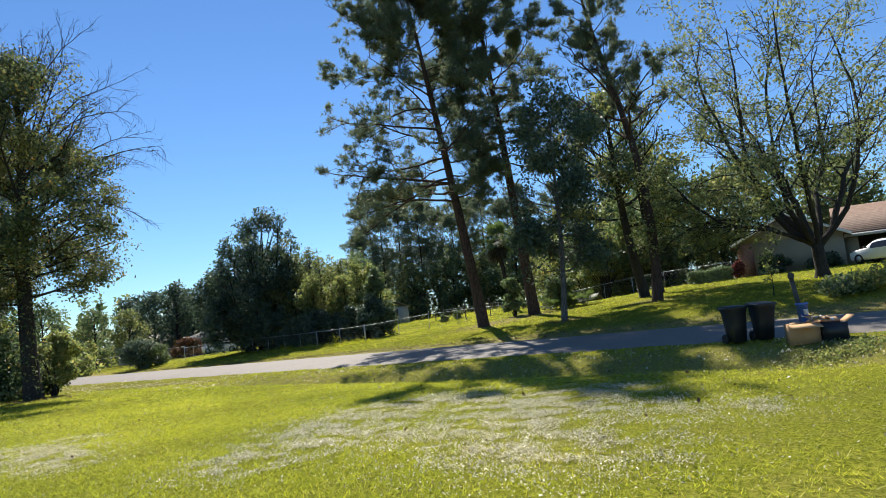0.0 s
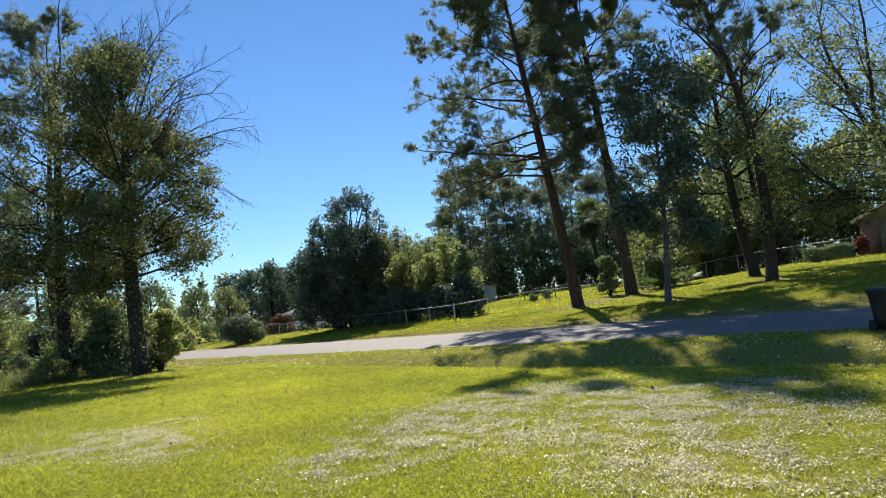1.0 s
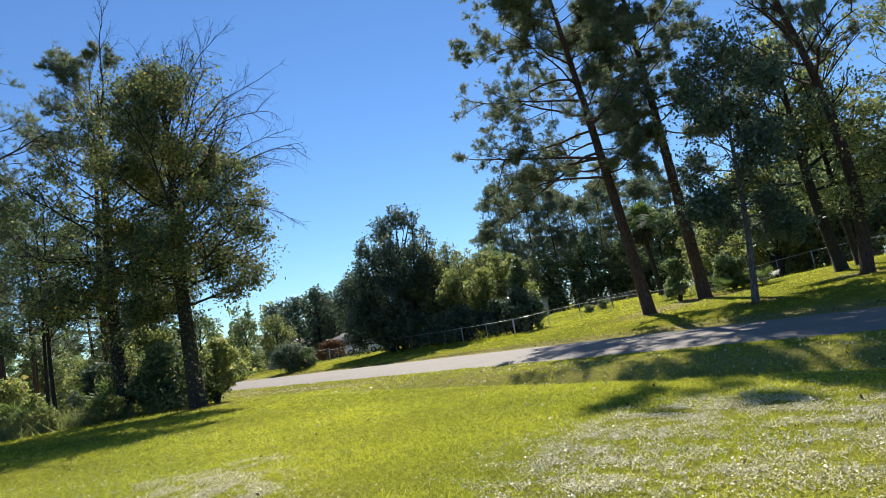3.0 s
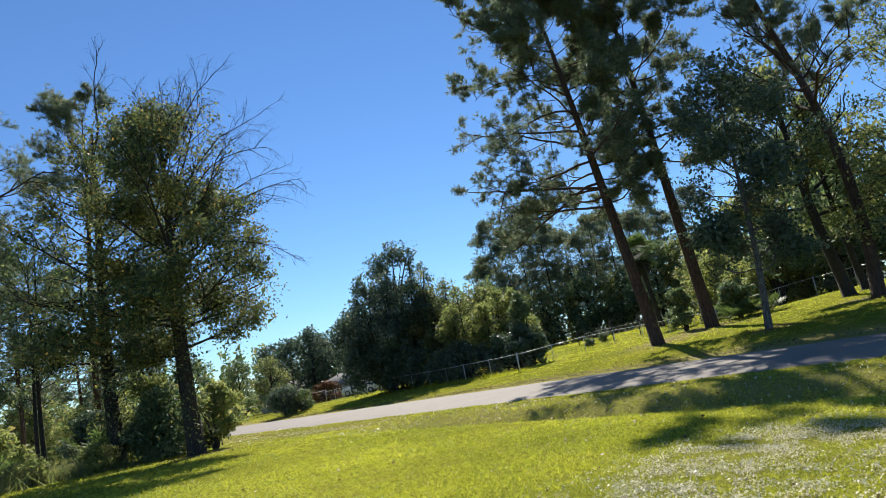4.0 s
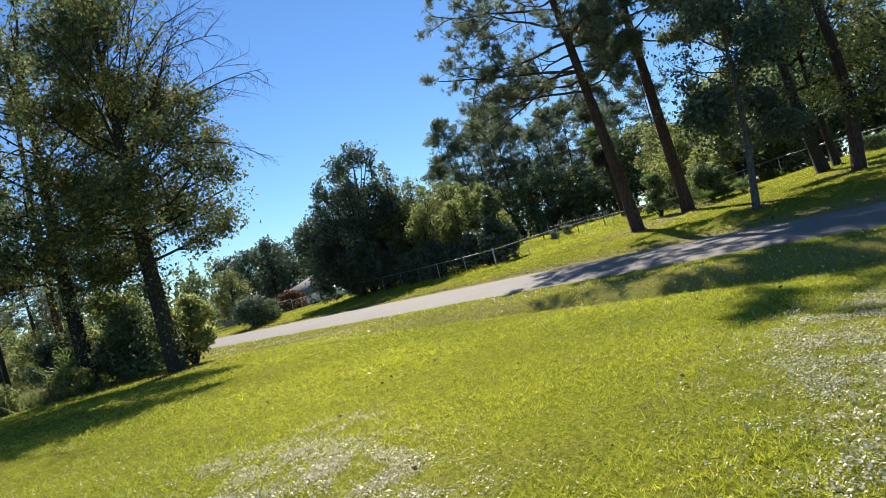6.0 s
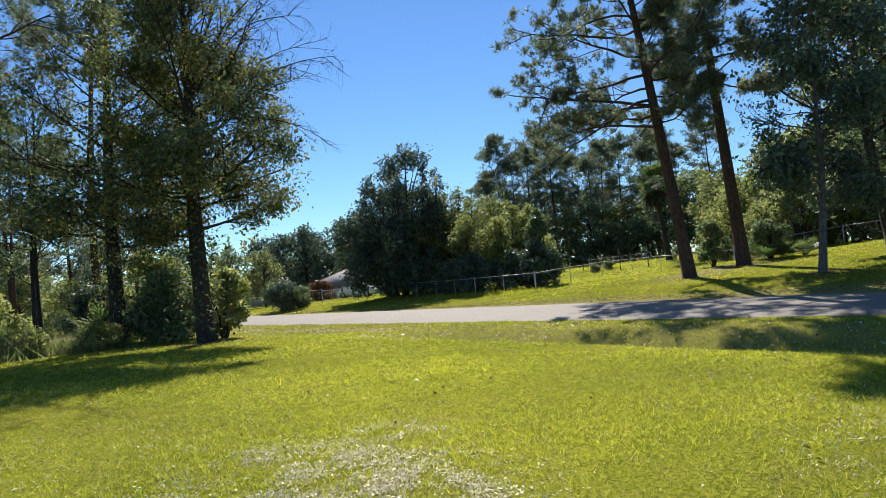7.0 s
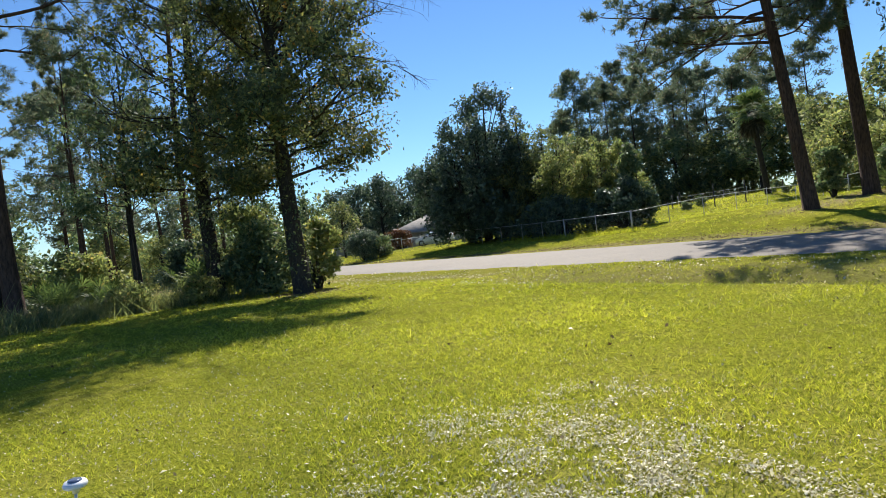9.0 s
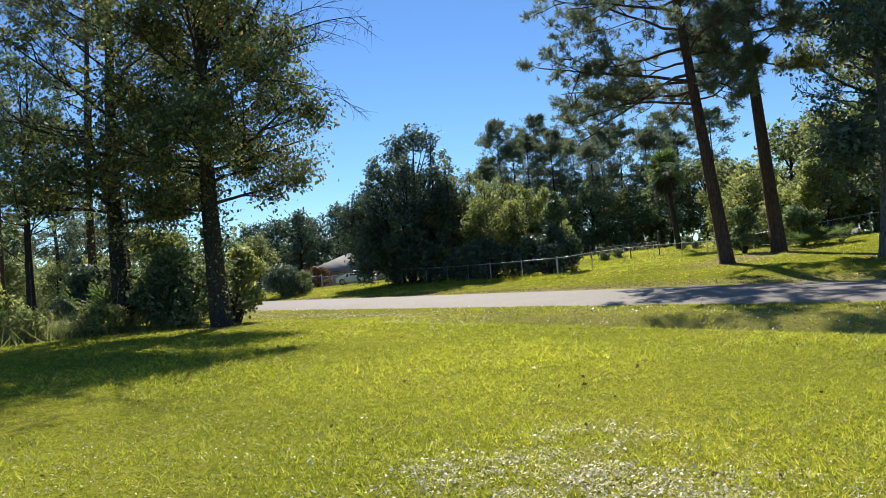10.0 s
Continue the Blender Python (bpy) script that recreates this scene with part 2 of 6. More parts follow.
def ground_material():
    m, nt, b = material("lawn")
    at = nt.nodes.new("ShaderNodeAttribute")
    at.attribute_name = "dry"
    dry = at.outputs["Fac"]
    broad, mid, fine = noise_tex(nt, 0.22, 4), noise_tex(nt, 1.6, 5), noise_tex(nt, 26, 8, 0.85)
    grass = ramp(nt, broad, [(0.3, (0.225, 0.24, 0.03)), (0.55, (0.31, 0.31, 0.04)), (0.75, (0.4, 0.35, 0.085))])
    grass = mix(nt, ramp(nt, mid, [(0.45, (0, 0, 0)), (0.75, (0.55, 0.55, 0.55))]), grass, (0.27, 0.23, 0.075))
    # fine noise darkens the colour in specks, painting the shade between grass blades
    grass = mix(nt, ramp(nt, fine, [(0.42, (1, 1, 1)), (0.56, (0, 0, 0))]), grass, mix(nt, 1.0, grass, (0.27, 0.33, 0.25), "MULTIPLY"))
    litter = ramp(nt, noise_tex(nt, 38, 5, 0.8), [(0.36, (0.07, 0.055, 0.03)), (0.48, (0.27, 0.22, 0.11)), (0.64, (0.5, 0.43, 0.26))])
    edge = nt.nodes.new("ShaderNodeMath")
    edge.operation = "MULTIPLY_ADD"
    nt.links.new(noise_tex(nt, 5, 5, 0.7), edge.inputs[0])
    edge.inputs[1].default_value = 1.6
    edge.inputs[2].default_value = -0.8
    total = nt.nodes.new("ShaderNodeMath")
    total.operation = "ADD"
    total.use_clamp = True
    nt.links.new(edge.outputs[0], total.inputs[0])
    nt.links.new(dry, total.inputs[1])
    fac = nt.nodes.new("ShaderNodeMath")
    fac.operation = "MULTIPLY"
    nt.links.new(total.outputs[0], fac.inputs[0])
    nt.links.new(dry, fac.inputs[1])
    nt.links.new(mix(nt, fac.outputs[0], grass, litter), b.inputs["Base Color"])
    b.inputs["Roughness"].default_value, b.inputs["Specular IOR Level"].default_value = 1.0, 0.0
    bump(nt, b, noise_tex(nt, 40, 4, 0.75), 0.8, 0.03)
    return m


def road_material():
    m, nt, b = material("worn_asphalt")
    broad, mid, fine = noise_tex(nt, 0.3, 4), noise_tex(nt, 3, 5), noise_tex(nt, 90, 3, 0.8)
    col = ramp(nt, broad, [(0.3, (0.155, 0.124, 0.094)), (0.7, (0.235, 0.19, 0.143))])
    col = mix(nt, 0.4, col, ramp(nt, mid, [(0.3, (0.12, 0.103, 0.083)), (0.7, (0.235, 0.2, 0.162))]))
    col = mix(nt, 0.4, col, ramp(nt, fine, [(0.3, (0.075, 0.07, 0.066)), (0.7, (0.27, 0.25, 0.225))]))
    nt.links.new(col, b.inputs["Base Color"])
    b.inputs["Roughness"].default_value = 0.82
    bump(nt, b, fine, 0.5, 0.008)
    return m


M_GROUND, M_ROAD = ground_material(), road_material()

# ---------------------------------------------------------------- ground and road
def spaced(near_lo, near_hi, step, far, growth=1.14):
    mid = list(np.arange(near_lo, near_hi, step))
    out, d = [], step
    while (out[-1] if out else near_hi) < far:
        out.append((out[-1] if out else near_hi) + d)
        d *= growth
    low, d = [], step
    while (low[-1] if low else near_lo) > -far:
        low.append((low[-1] if low else near_lo) - d)
        d *= growth
    return np.array(low[::-1] + mid + out)


def build_ground():
    xs, ys = spaced(-32, 24, 0.38, 1500), spaced(-3, 50, 0.38, 1500)
    X, Y = np.meshgrid(xs, ys)
    Z = gz(X, Y)
    wob = np.array([noise.noise((x * 0.35, y * 0.35, 0)) for x, y in zip(X.ravel(), Y.ravel())]).reshape(X.shape)
    s = across(X, Y)
    off = np.clip((np.abs(s) - ROAD_HALF) / 1.5, 0, 1)
    Z = Z + 0.035 * wob * off
    dry = 0.75 * np.exp(-(((s - ROAD_HALF - 0.7) / 1.1) ** 2)) + 0.6 * np.exp(-(((s + ROAD_HALF + 1.6) / 1.3) ** 2))
    for cx, cy, r in PATCHES:
        dry = dry + 0.3 * np.exp(-(((X - cx) ** 2 + (Y - cy) ** 2) / r ** 2))
    for cx, cy, r in ((2.1, 38.2, 2.2), (5.3, 40.6, 2.6), (10.8, 34.5, 1.6), (-17.0, 27.3, 1.6)):
        dry = dry + 0.9 * np.exp(-(((X - cx) ** 2 + (Y - cy) ** 2) / r ** 2))
    dry = dry + 0.9 * sm(-27, -34, X) * sm(70, 40, Y) * sm(10, 18, Y)
    V = np.stack([X, Y, Z], -1).reshape(-1, 3)
    w = len(xs)
    i = (np.arange(len(ys) - 1)[:, None] * w + np.arange(w - 1)).ravel()
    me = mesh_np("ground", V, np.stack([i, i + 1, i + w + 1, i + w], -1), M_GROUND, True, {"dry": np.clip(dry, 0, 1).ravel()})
    tagged(new("ground", me), "mown yellow-green lawn and verges with fallen leaves", "ground", kind="structure")


# drifts of fallen leaves on the lawn: x, y, radius
PATCHES = [(-1.7, 9.8, 0.9), (-1.9, 8.5, 0.8), (-2.3, 7.5, 0.7), (-0.9, 10.9, 0.9), (0.1, 11.2, 0.9), (0.9, 9.8, 0.9), (0.4, 7.0, 0.9),
           (1.1, 6.4, 0.9), (-0.8, 8.4, 0.8), (0.7, 8.4, 0.9), (1.8, 8.6, 0.9), (2.2, 10.2, 0.7), (-5.0, 8.7, 0.6), (-7.2, 10.6, 0.5),
           (-6.4, 10.4, 0.55), (-5.9, 9.9, 0.6), (-5.5, 9.4, 0.6), (-6.3, 11.4, 0.4), (-6.7, 9.3, 0.55), (3.0, 7.6, 0.6), (-7.7, 9.4, 0.4)]
build_ground()


def build_road():
    u = np.arange(-140, 90, 0.5)
    t = np.linspace(-1, 1, 9)
    along = np.array([1, -ROAD_SLOPE]) / ROAD_N
    normal = np.array([ROAD_SLOPE, 1]) / ROAD_N
    V, T = [], []
    for a in u:
        c = np.array([0, ROAD_CROSS]) + along * a
        half = ROAD_HALF + 0.1 + 0.16 * noise.noise((a * 0.6, 0, 5)) + 0.12 * noise.noise((a * 1.9, 0, 9))
        for k in t:
            p = c + normal * half * k
            V.append((p[0], p[1], road_z(p[0]) - 0.034 + 0.1 * (1 - k ** 4)))
    w = len(t)
    i = (np.arange(len(u) - 1)[:, None] * w + np.arange(w - 1)).ravel()
    me = mesh_np("road", V, np.stack([i, i + w, i + w + 1, i + 1], -1)[:, ::-1], M_ROAD, True)
    tagged(new("road", me), "narrow sun-bleached grey asphalt road without markings", "road", kind="structure")


build_road()

# ---------------------------------------------------------------- plants
def unit(v):
    return v / (np.linalg.norm(v, axis=-1, keepdims=True) + 1e-9)


def leaf_mesh(name, pos, size, mat, r, up=0.5, wide=0.55, flat=None):
    """Folded four-cornered leaves at the given places."""
    n = len(pos)
    axis = unit(r.normal(size=(n, 3)) + np.array([0, 0, -0.25]))
    nor = unit(r.normal(size=(n, 3)) + np.array([0, 0, up]) if flat is None else flat + r.normal(size=(n, 3)) * 0.55)
    side = unit(np.cross(axis, nor))
    nor = np.cross(side, axis)
    s = size * np.exp(r.normal(size=n) * 0.28)[:, None]
    V = np.stack([pos, pos + axis * s * 0.45 + side * s * wide * 0.5 + nor * s * 0.12, pos + axis * s,
                  pos + axis * s * 0.45 - side * s * wide * 0.5 + nor * s * 0.12], 1).reshape(-1, 3)
    i = np.arange(n)[:, None] * 4
    return mesh_np(name, V, (i + np.array([0, 1, 2, 3])).reshape(-1, 4), mat)


def needle_mesh(name, pos, axis, length, width, per, mat, r):
    """Tufts of needles: thin blades that fan out round the twig's tip."""
    n = len(pos)
    P = np.repeat(pos, per, 0) + r.normal(size=(n * per, 3)) * 0.03
    A = unit(np.repeat(axis, per, 0) * 0.75 + r.normal(size=(n * per, 3)) * 0.72)
    L = (length * r.uniform(0.65, 1.15, n * per))[:, None]
    S = unit(np.cross(A, r.normal(size=(n * per, 3)))) * width
    V = np.stack([P - S * 0.5, P + S * 0.5, P + A * L], 1).reshape(-1, 3)
    return mesh_np(name, V, np.arange(n * per * 3).reshape(-1, 3), mat)


def bent(start, az, el, length, r, steps=6, curl=0.0, wiggle=0.12):
    """A branch's line: it starts at an azimuth and elevation (radians) and curls upward by curl."""
    p, out = np.array(start, float), [np.array(start, float)]
    for k in range(steps):
        e = el + curl * (k / steps)
        p = p + length / steps * np.array([math.cos(az) * math.cos(e), math.sin(az) * math.cos(e), math.sin(e)])
        out.append(p.copy())
        az += r.normal() * wiggle
        el += r.normal() * wiggle * 0.8
    return np.array(out), az, el + curl


def along(line, u):
    f = np.clip(u, 0, 0.9999) * (len(line) - 1)
    i = int(f)
    return line[i] + (line[i + 1] - line[i]) * (f - i)


def grow(r, height, radius, lean=(0, 0), base=0.35, profile=None, limbs=22, el=(0.2, 1.0), curl=0.25, second=6, third=4,
         bias=None, side=6, wig=0.12, flare=1.5, fine=True, slim=1.0, twig=True):
    """Wood and twig ends of a tree that stands at the origin. profile(u) gives the crown's radius from its base to its top."""
    wood, tips, dirs = Heap(), [], []
    hs = np.linspace(0, 1, 12)
    sway = r.normal(size=2) * 0.012 * height
    trunk = np.stack([lean[0] * hs ** 1.1 + sway[0] * np.sin(hs * 5.0), lean[1] * hs ** 1.1 + sway[1] * np.sin(hs * 4 + 1) - sway[1] * math.sin(1) * (1 - hs), hs * height], -1)
    rad = radius * (1 - hs) ** 0.75 * 0.95 + radius * 0.05
    line = np.concatenate([[trunk[0] - [0, 0, 0.3]], [trunk[0]], [trunk[0] * 0.97 + trunk[1] * 0.03], trunk[1:]])
    wood.tube(line, np.concatenate([[radius * flare * 1.15, radius * flare, radius * 1.12], rad[1:]]), 12)
    golden = r.uniform(0, 6.28)
    for k in range(limbs):
        u = (k + r.uniform(0.1, 0.9)) / limbs
        h = base + (1 - base) * u * 0.97
        start = along(trunk, h)
        golden += 2.4 + r.normal() * 0.4
        length = profile(u) * r.uniform(0.75, 1.15)
        if bias:
            length *= 1 + bias[1] * math.cos(golden - bias[0])
        e = el[0] + (el[1] - el[0]) * u + r.normal() * 0.12
        r_limb = max(0.018, radius * (1 - h) ** 0.6 * 0.42 * slim * min(1.4, 0.35 + length / 6))
        limb, az, ee = bent(start, golden, e, length, r, 7, curl, wig)
        wood.tube(limb, np.linspace(r_limb, r_limb * 0.25, len(limb)), side, cap=False)
        for j in range(second):
            v = 0.28 + 0.72 * (j + r.uniform(0, 1)) / second
            l2 = length * (0.5 - 0.22 * v) * r.uniform(0.7, 1.2)
            b2, az2, e2 = bent(along(limb, v), golden + r.choice([-1, 1]) * r.uniform(0.4, 1.1), e + curl * v * 0.6 + r.normal() * 0.35, l2, r, 4, curl * 0.6, wig * 1.4)
            if fine:
                wood.tube(b2, np.linspace(r_limb * 0.42, r_limb * 0.14, len(b2)), 4, cap=False)
            for i in range(third):
                w = 0.25 + 0.75 * (i + r.uniform(0, 1)) / third
                b3, _, _ = bent(along(b2, w), az2 + r.normal() * 0.9, e2 * 0.5 + r.normal() * 0.5 + 0.1, l2 * 0.45 * r.uniform(0.5, 1.2), r, 3, 0.1, wig * 1.5)
                if fine and twig:
                    wood.tube(b3, np.linspace(r_limb * 0.16, 0.004, len(b3)), 3, cap=False)
                for q in (0.35, 0.7, 1.0):
                    tips.append(along(b3, q))
                    dirs.append(b3[-1] - b3[0])
    return wood, np.array(tips), unit(np.array(dirs)), trunk


def spread(tips, dirs, count, sigma, r, gaps=1.6, heavy=0.0, outward=0.0, spray=1):
    """Places for leaves: sprays of several leaves on the twig ends, thick in some parts of the crown and missing in others."""
    w = np.array([noise.noise(Vector(p) * 0.5) + 0.5 * noise.noise(Vector(p) * 1.4) for p in tips])
    w = np.clip(w * gaps + 0.5, 0.015, 1) * (1 + heavy * (tips[:, 2] > 0.62 * tips[:, 2].max()))
    if outward:
        w = w * (0.3 + np.hypot(tips[:, 0], tips[:, 1])) ** outward * (1.22 - tips[:, 2] / tips[:, 2].max())
    k = r.choice(len(tips), count // spray, p=w / w.sum())
    if spray == 1:
        return tips[k] + r.normal(size=(len(k), 3)) * sigma * np.array([1, 1, 0.6]), dirs[k]
    face = unit(r.normal(size=(len(k), 3)) + [0, 0, 0.9])
    centre = tips[k] + r.normal(size=(len(k), 3)) * sigma * 0.75
    pos = np.repeat(centre, spray, 0) + r.normal(size=(len(k) * spray, 3)) * sigma * np.array([0.6, 0.6, 0.36])
    return pos, np.repeat(face, spray, 0)


def broad_tree(x, y, seed, label, mat, height, radius, crown, leaves, leaf=0.12, sigma=0.28, bark=None, name="tree", ivy=0, z=None, extra=None, turn=0.0, group="", gaps=1.8, outward=0.8, **kw):
    r = np.random.default_rng(seed)
    wood, tips, dirs, trunk = grow(r, height, radius, profile=crown, **kw)
    if extra:
        extra(wood, r, trunk)
    ob = thing(name, (x, y, g(x, y) if z is None else z), turn, label, "tree", group)
    part("trunk", wood.mesh("trunk", bark or M_BARK, True), None, ob)
    pos, face = spread(tips, dirs, leaves, sigma, r, gaps, 0, outward, 9)
    if ivy:
        u = r.uniform(0.02, 0.62, ivy)
        pos = np.concatenate([pos, np.array([along(trunk, a) for a in u]) + r.normal(size=(ivy, 3)) * (0.28 + 0.3 * r.random((ivy, 1)))])
        face = np.concatenate([face, unit(r.normal(size=(ivy, 3)) + [0, 0, 0.3])])
    keep = pos[:, 2] > 0.15
    part("crown", leaf_mesh("crown", pos[keep], leaf, mat, r, flat=face[keep] * 1.1), None, ob)
    return ob


def pine_tree(x, y, seed, label, height, radius, crown, tufts, needle=0.24, width=0.016, per=14, name="pine_tree", sigma=0.1, heavy=0.8, gaps=1.3, z=None, extra=None, turn=0.0, group="", bark=None, **kw):
    r = np.random.default_rng(seed)
    kw.setdefault("flare", 1.35)
    kw.setdefault("slim", 0.62)
    kw.setdefault("twig", False)
    wood, tips, dirs, trunk = grow(r, height, radius, profile=crown, **kw)
    ob = thing(name, (x, y, g(x, y) if z is None else z), turn, label, "tree", group)
    if extra:
        more, md = extra(wood, r, trunk)
        tips, dirs = np.concatenate([tips, more]), np.concatenate([dirs, md])
    part("trunk", wood.mesh("trunk", bark or M_PINE_BARK, True), None, ob)
    pos, ax = spread(tips, dirs, tufts, sigma, r, gaps, heavy)
    part("crown", needle_mesh("crown", pos, unit(ax + np.array([0, 0, 0.25])), needle, width, per, M_NEEDLE, r), None, ob)
    return ob


def lumps(r, count, rx, ry, h, low=0.12, top=1.0, power=0.6, lump=(0.2, 0.36), cone=0.0):
    """Rounded masses of leaves filling a bush: centres and radii."""
    c = []
    for _ in range(count):
        u = r.uniform(low, top)
        w = math.sqrt(max(0.04, 1 - (abs(u - 0.35) / 0.68) ** 2)) ** (1 / power * 0.6)
        if cone:
            w = min(1.0, 0.7 + u) * (1 - u) ** cone * 1.15 + 0.08
        a, d = r.uniform(0, 6.283), math.sqrt(r.uniform(0.05, 1)) * w
        c.append((math.cos(a) * d * rx * 0.8, math.sin(a) * d * ry * 0.8, u * h * 0.86, r.uniform(*lump) * (rx + ry) * 0.5))
    return np.array(c)


def bush(x, y, seed, label, mat, rx, ry, h, leaves, leaf=0.12, count=26, name="bush", category="bush", low=0.12, z=None, turn=0.0, group="", power=0.6, squash=0.9, twigs=40, lump=(0.2, 0.36), cone=0.0):
    """A dense shrub: stems, and leaves on and in many rounded masses."""
    r, leaves, leaf = np.random.default_rng(seed), int(leaves * 0.7), leaf * 1.15
    c = lumps(r, count, rx, ry, h, low, power=power, lump=lump, cone=cone)
    wood = Heap()
    for k in range(min(len(c), twigs)):
        mid = c[k, :3] * [0.35, 0.35, 0.5]
        wood.tube([[c[k, 0] * 0.06, c[k, 1] * 0.06, -0.1], mid, c[k, :3]], [0.012 * h + 0.01, 0.008 * h + 0.006, 0.006], 5, cap=False)
    ob = thing(name, (x, y, g(x, y) if z is None else z), turn, label, category, group)
    part("stem", wood.mesh("stem", M_BARK, True), None, ob)
    k = r.choice(len(c), leaves, p=c[:, 3] ** 2 / (c[:, 3] ** 2).sum())
    d = unit(r.normal(size=(leaves, 3)))
    depth = (1 - 0.45 * r.random((leaves, 1)) ** 2.2) * (1 + 0.16 * r.normal(size=(leaves, 1)) * (r.random((leaves, 1)) < 0.25))
    pos = c[k, :3] + d * c[k, 3:4] * depth * [1, 1, squash]
    keep = pos[:, 2] > 0.04
    part("leaves", leaf_mesh("leaves", pos[keep], leaf, mat, r, flat=d[keep] + [0, 0, 0.3]), None, ob)
    return ob


def fan_fronds(heap, r, origin, count, petiole, fan, blades=15, el=(-0.3, 1.3)):
    """Fan-shaped palm leaves on stalks."""
    for _ in range(count):
        az, e = r.uniform(0, 6.283), r.uniform(*el)
        stalk, az2, e2 = bent(origin, az, e, petiole * r.uniform(0.7, 1.1), r, 4, -0.35, 0.05)
        heap.tube(stalk, [0.014, 0.012, 0.01, 0.009, 0.008], 3, cap=False)
        tip, d = stalk[-1], unit(stalk[-1] - stalk[-2])
        side = unit(np.cross(d, [0, 0, 1.0]))
        nor = np.cross(side, d)
        for a in np.linspace(-2.0, 2.0, blades):
            w = unit(d * math.cos(a) + side * math.sin(a) + nor * 0.18 + r.normal(size=3) * 0.05)
            p = unit(np.cross(w, nor)) * 0.028 * fan / 0.6
            L = fan * (1 - 0.12 * abs(a)) * r.uniform(0.85, 1.1)
            droop = np.array([0, 0, -0.18 * L])
            heap.add(np.array([tip, tip + w * L * 0.5 + p, tip + w * L + droop, tip + w * L * 0.5 - p]), [[0, 1, 2, 3]])


# ---------------------------------------------------------------- trees beyond the road
def limb_extra(spec):
    """Further limbs at given heights: (height share, azimuth, elevation, length, thickness, curl)."""
    def make(wood, r, trunk):
        tips, dirs = [], []
        for h, az, e, length, thick, curl in spec:
            limb, az1, e1 = bent(along(trunk, h), az, e, length, r, 8, curl, 0.08)
            wood.tube(limb, np.linspace(thick, thick * 0.3, len(limb)), 7, cap=False)
            for j in range(9):
                v = 0.35 + 0.65 * (j + r.random()) / 9
                b2, a2, e2 = bent(along(limb, v), az1 + r.choice([-1, 1]) * r.uniform(0.3, 1.2), r.normal() * 0.45, length * r.uniform(0.18, 0.36), r, 4, 0.1, 0.16)
                wood.tube(b2, np.linspace(thick * 0.4, 0.008, len(b2)), 4, cap=False)
                for _ in range(4):
                    b3, _, _ = bent(along(b2, r.uniform(0.3, 1)), a2 + r.normal() * 0.9, r.normal() * 0.5, length * r.uniform(0.06, 0.14), r, 3, 0.1, 0.2)
                    wood.tube(b3, np.linspace(thick * 0.14, 0.004, len(b3)), 3, cap=False)
                    for q in (0.4, 0.7, 1.0):
                        tips.append(along(b3, q))
                        dirs.append(b3[-1] - b3[0])
        return np.array(tips), unit(np.array(dirs))
    return make


PI = math.pi
pine_tree(1.9, 36.9, 11, "tall pine with red-brown bark and a one-sided open crown", 20.7, 0.31,
          lambda u: float(np.interp(u, (0, 0.15, 0.35, 0.55, 0.8, 1), (4.0, 5.5, 5.6, 5.6, 4.6, 2.0))) * (0.85 + 0.15 * math.sin(u * 19)), 25000, needle=0.27, per=10, width=0.038, sigma=0.13, lean=(-2.6, 0), base=0.36, limbs=50, el=(-0.1, 0.75), curl=0.3,
          second=7, third=4, bias=(PI, 0.3), heavy=0.9, gaps=1.0, wig=0.24, extra=limb_extra([(0.35, PI * 0.98, 0.22, 4.6, 0.075, -0.75), (0.4, PI * 1.03, 0.2, 6.4, 0.085, -0.35), (0.4, PI * 0.9, 0.1, 6.5, 0.07, -0.1)]))
pine_tree(5.2, 39.9, 12, "tall pine with a thick red-brown trunk and high crown", 21.8, 0.34,
          lambda u: float(np.interp(u, (0, 0.2, 0.5, 0.8, 1), (3.0, 4.6, 4.8, 3.6, 1.2))) * (0.85 + 0.15 * math.sin(u * 17)), 16500, needle=0.28, per=10, width=0.039, sigma=0.13, lean=(-1.6, 0.3), base=0.42, limbs=46, el=(-0.1, 0.75), curl=0.3, second=7, third=4, wig=0.24, gaps=1.0)
pine_tree(10.7, 33.6, 13, "slender dark pine with forking bare limbs and a thin crown", 20, 0.26,
          lambda u: 4.4 * (1 - u) ** 0.4 * (0.7 + 0.3 * math.sin(u * 8 + 1)) + 0.5, 4600, needle=0.26, per=12, width=0.034, sigma=0.08, slim=0.95, twig=True, lean=(-1.5, 0.2), base=0.42, limbs=32, el=(0.3, 0.9), curl=0.35, second=6, third=4, wig=0.2, heavy=-0.35)
broad_tree(5.4, 31.0, 14, "young broadleaf tree with a pale trunk and dark dense crown", M_DARK, 10.6, 0.145,
           lambda u: 2.9 * math.sin(min(1, u * 0.72 + 0.26) * PI) ** 0.6 + 0.25, 20000, 0.16, 0.3, gaps=2.8, wig=0.28, base=0.2, limbs=34, el=(0.1, 1.1), lean=(0.6, 0), bark=M_PALEBARK)
broad_tree(11.6, 38.6, 15, "broadleaf tree with a dark forked trunk behind a pine", M_OLIVE, 13, 0.3,
           lambda u: 4.6 * math.sin(min(1, u * 0.9 + 0.25) * PI) ** 0.6 + 0.3, 12000, 0.2, 0.36, base=0.32, limbs=24, el=(0.3, 1.1), lean=(-1.2, 0.3))
broad_tree(13.2, 40.5, 16, "broadleaf tree with a slim dark trunk near the fence", M_GREEN, 11, 0.2,
           lambda u: 3.2 * math.sin(min(1, u * 0.9 + 0.25) * PI) ** 0.6 + 0.3, 6500, 0.2, 0.36, base=0.3, limbs=22, el=(0.3, 1.1), lean=(-0.9, 0.2))


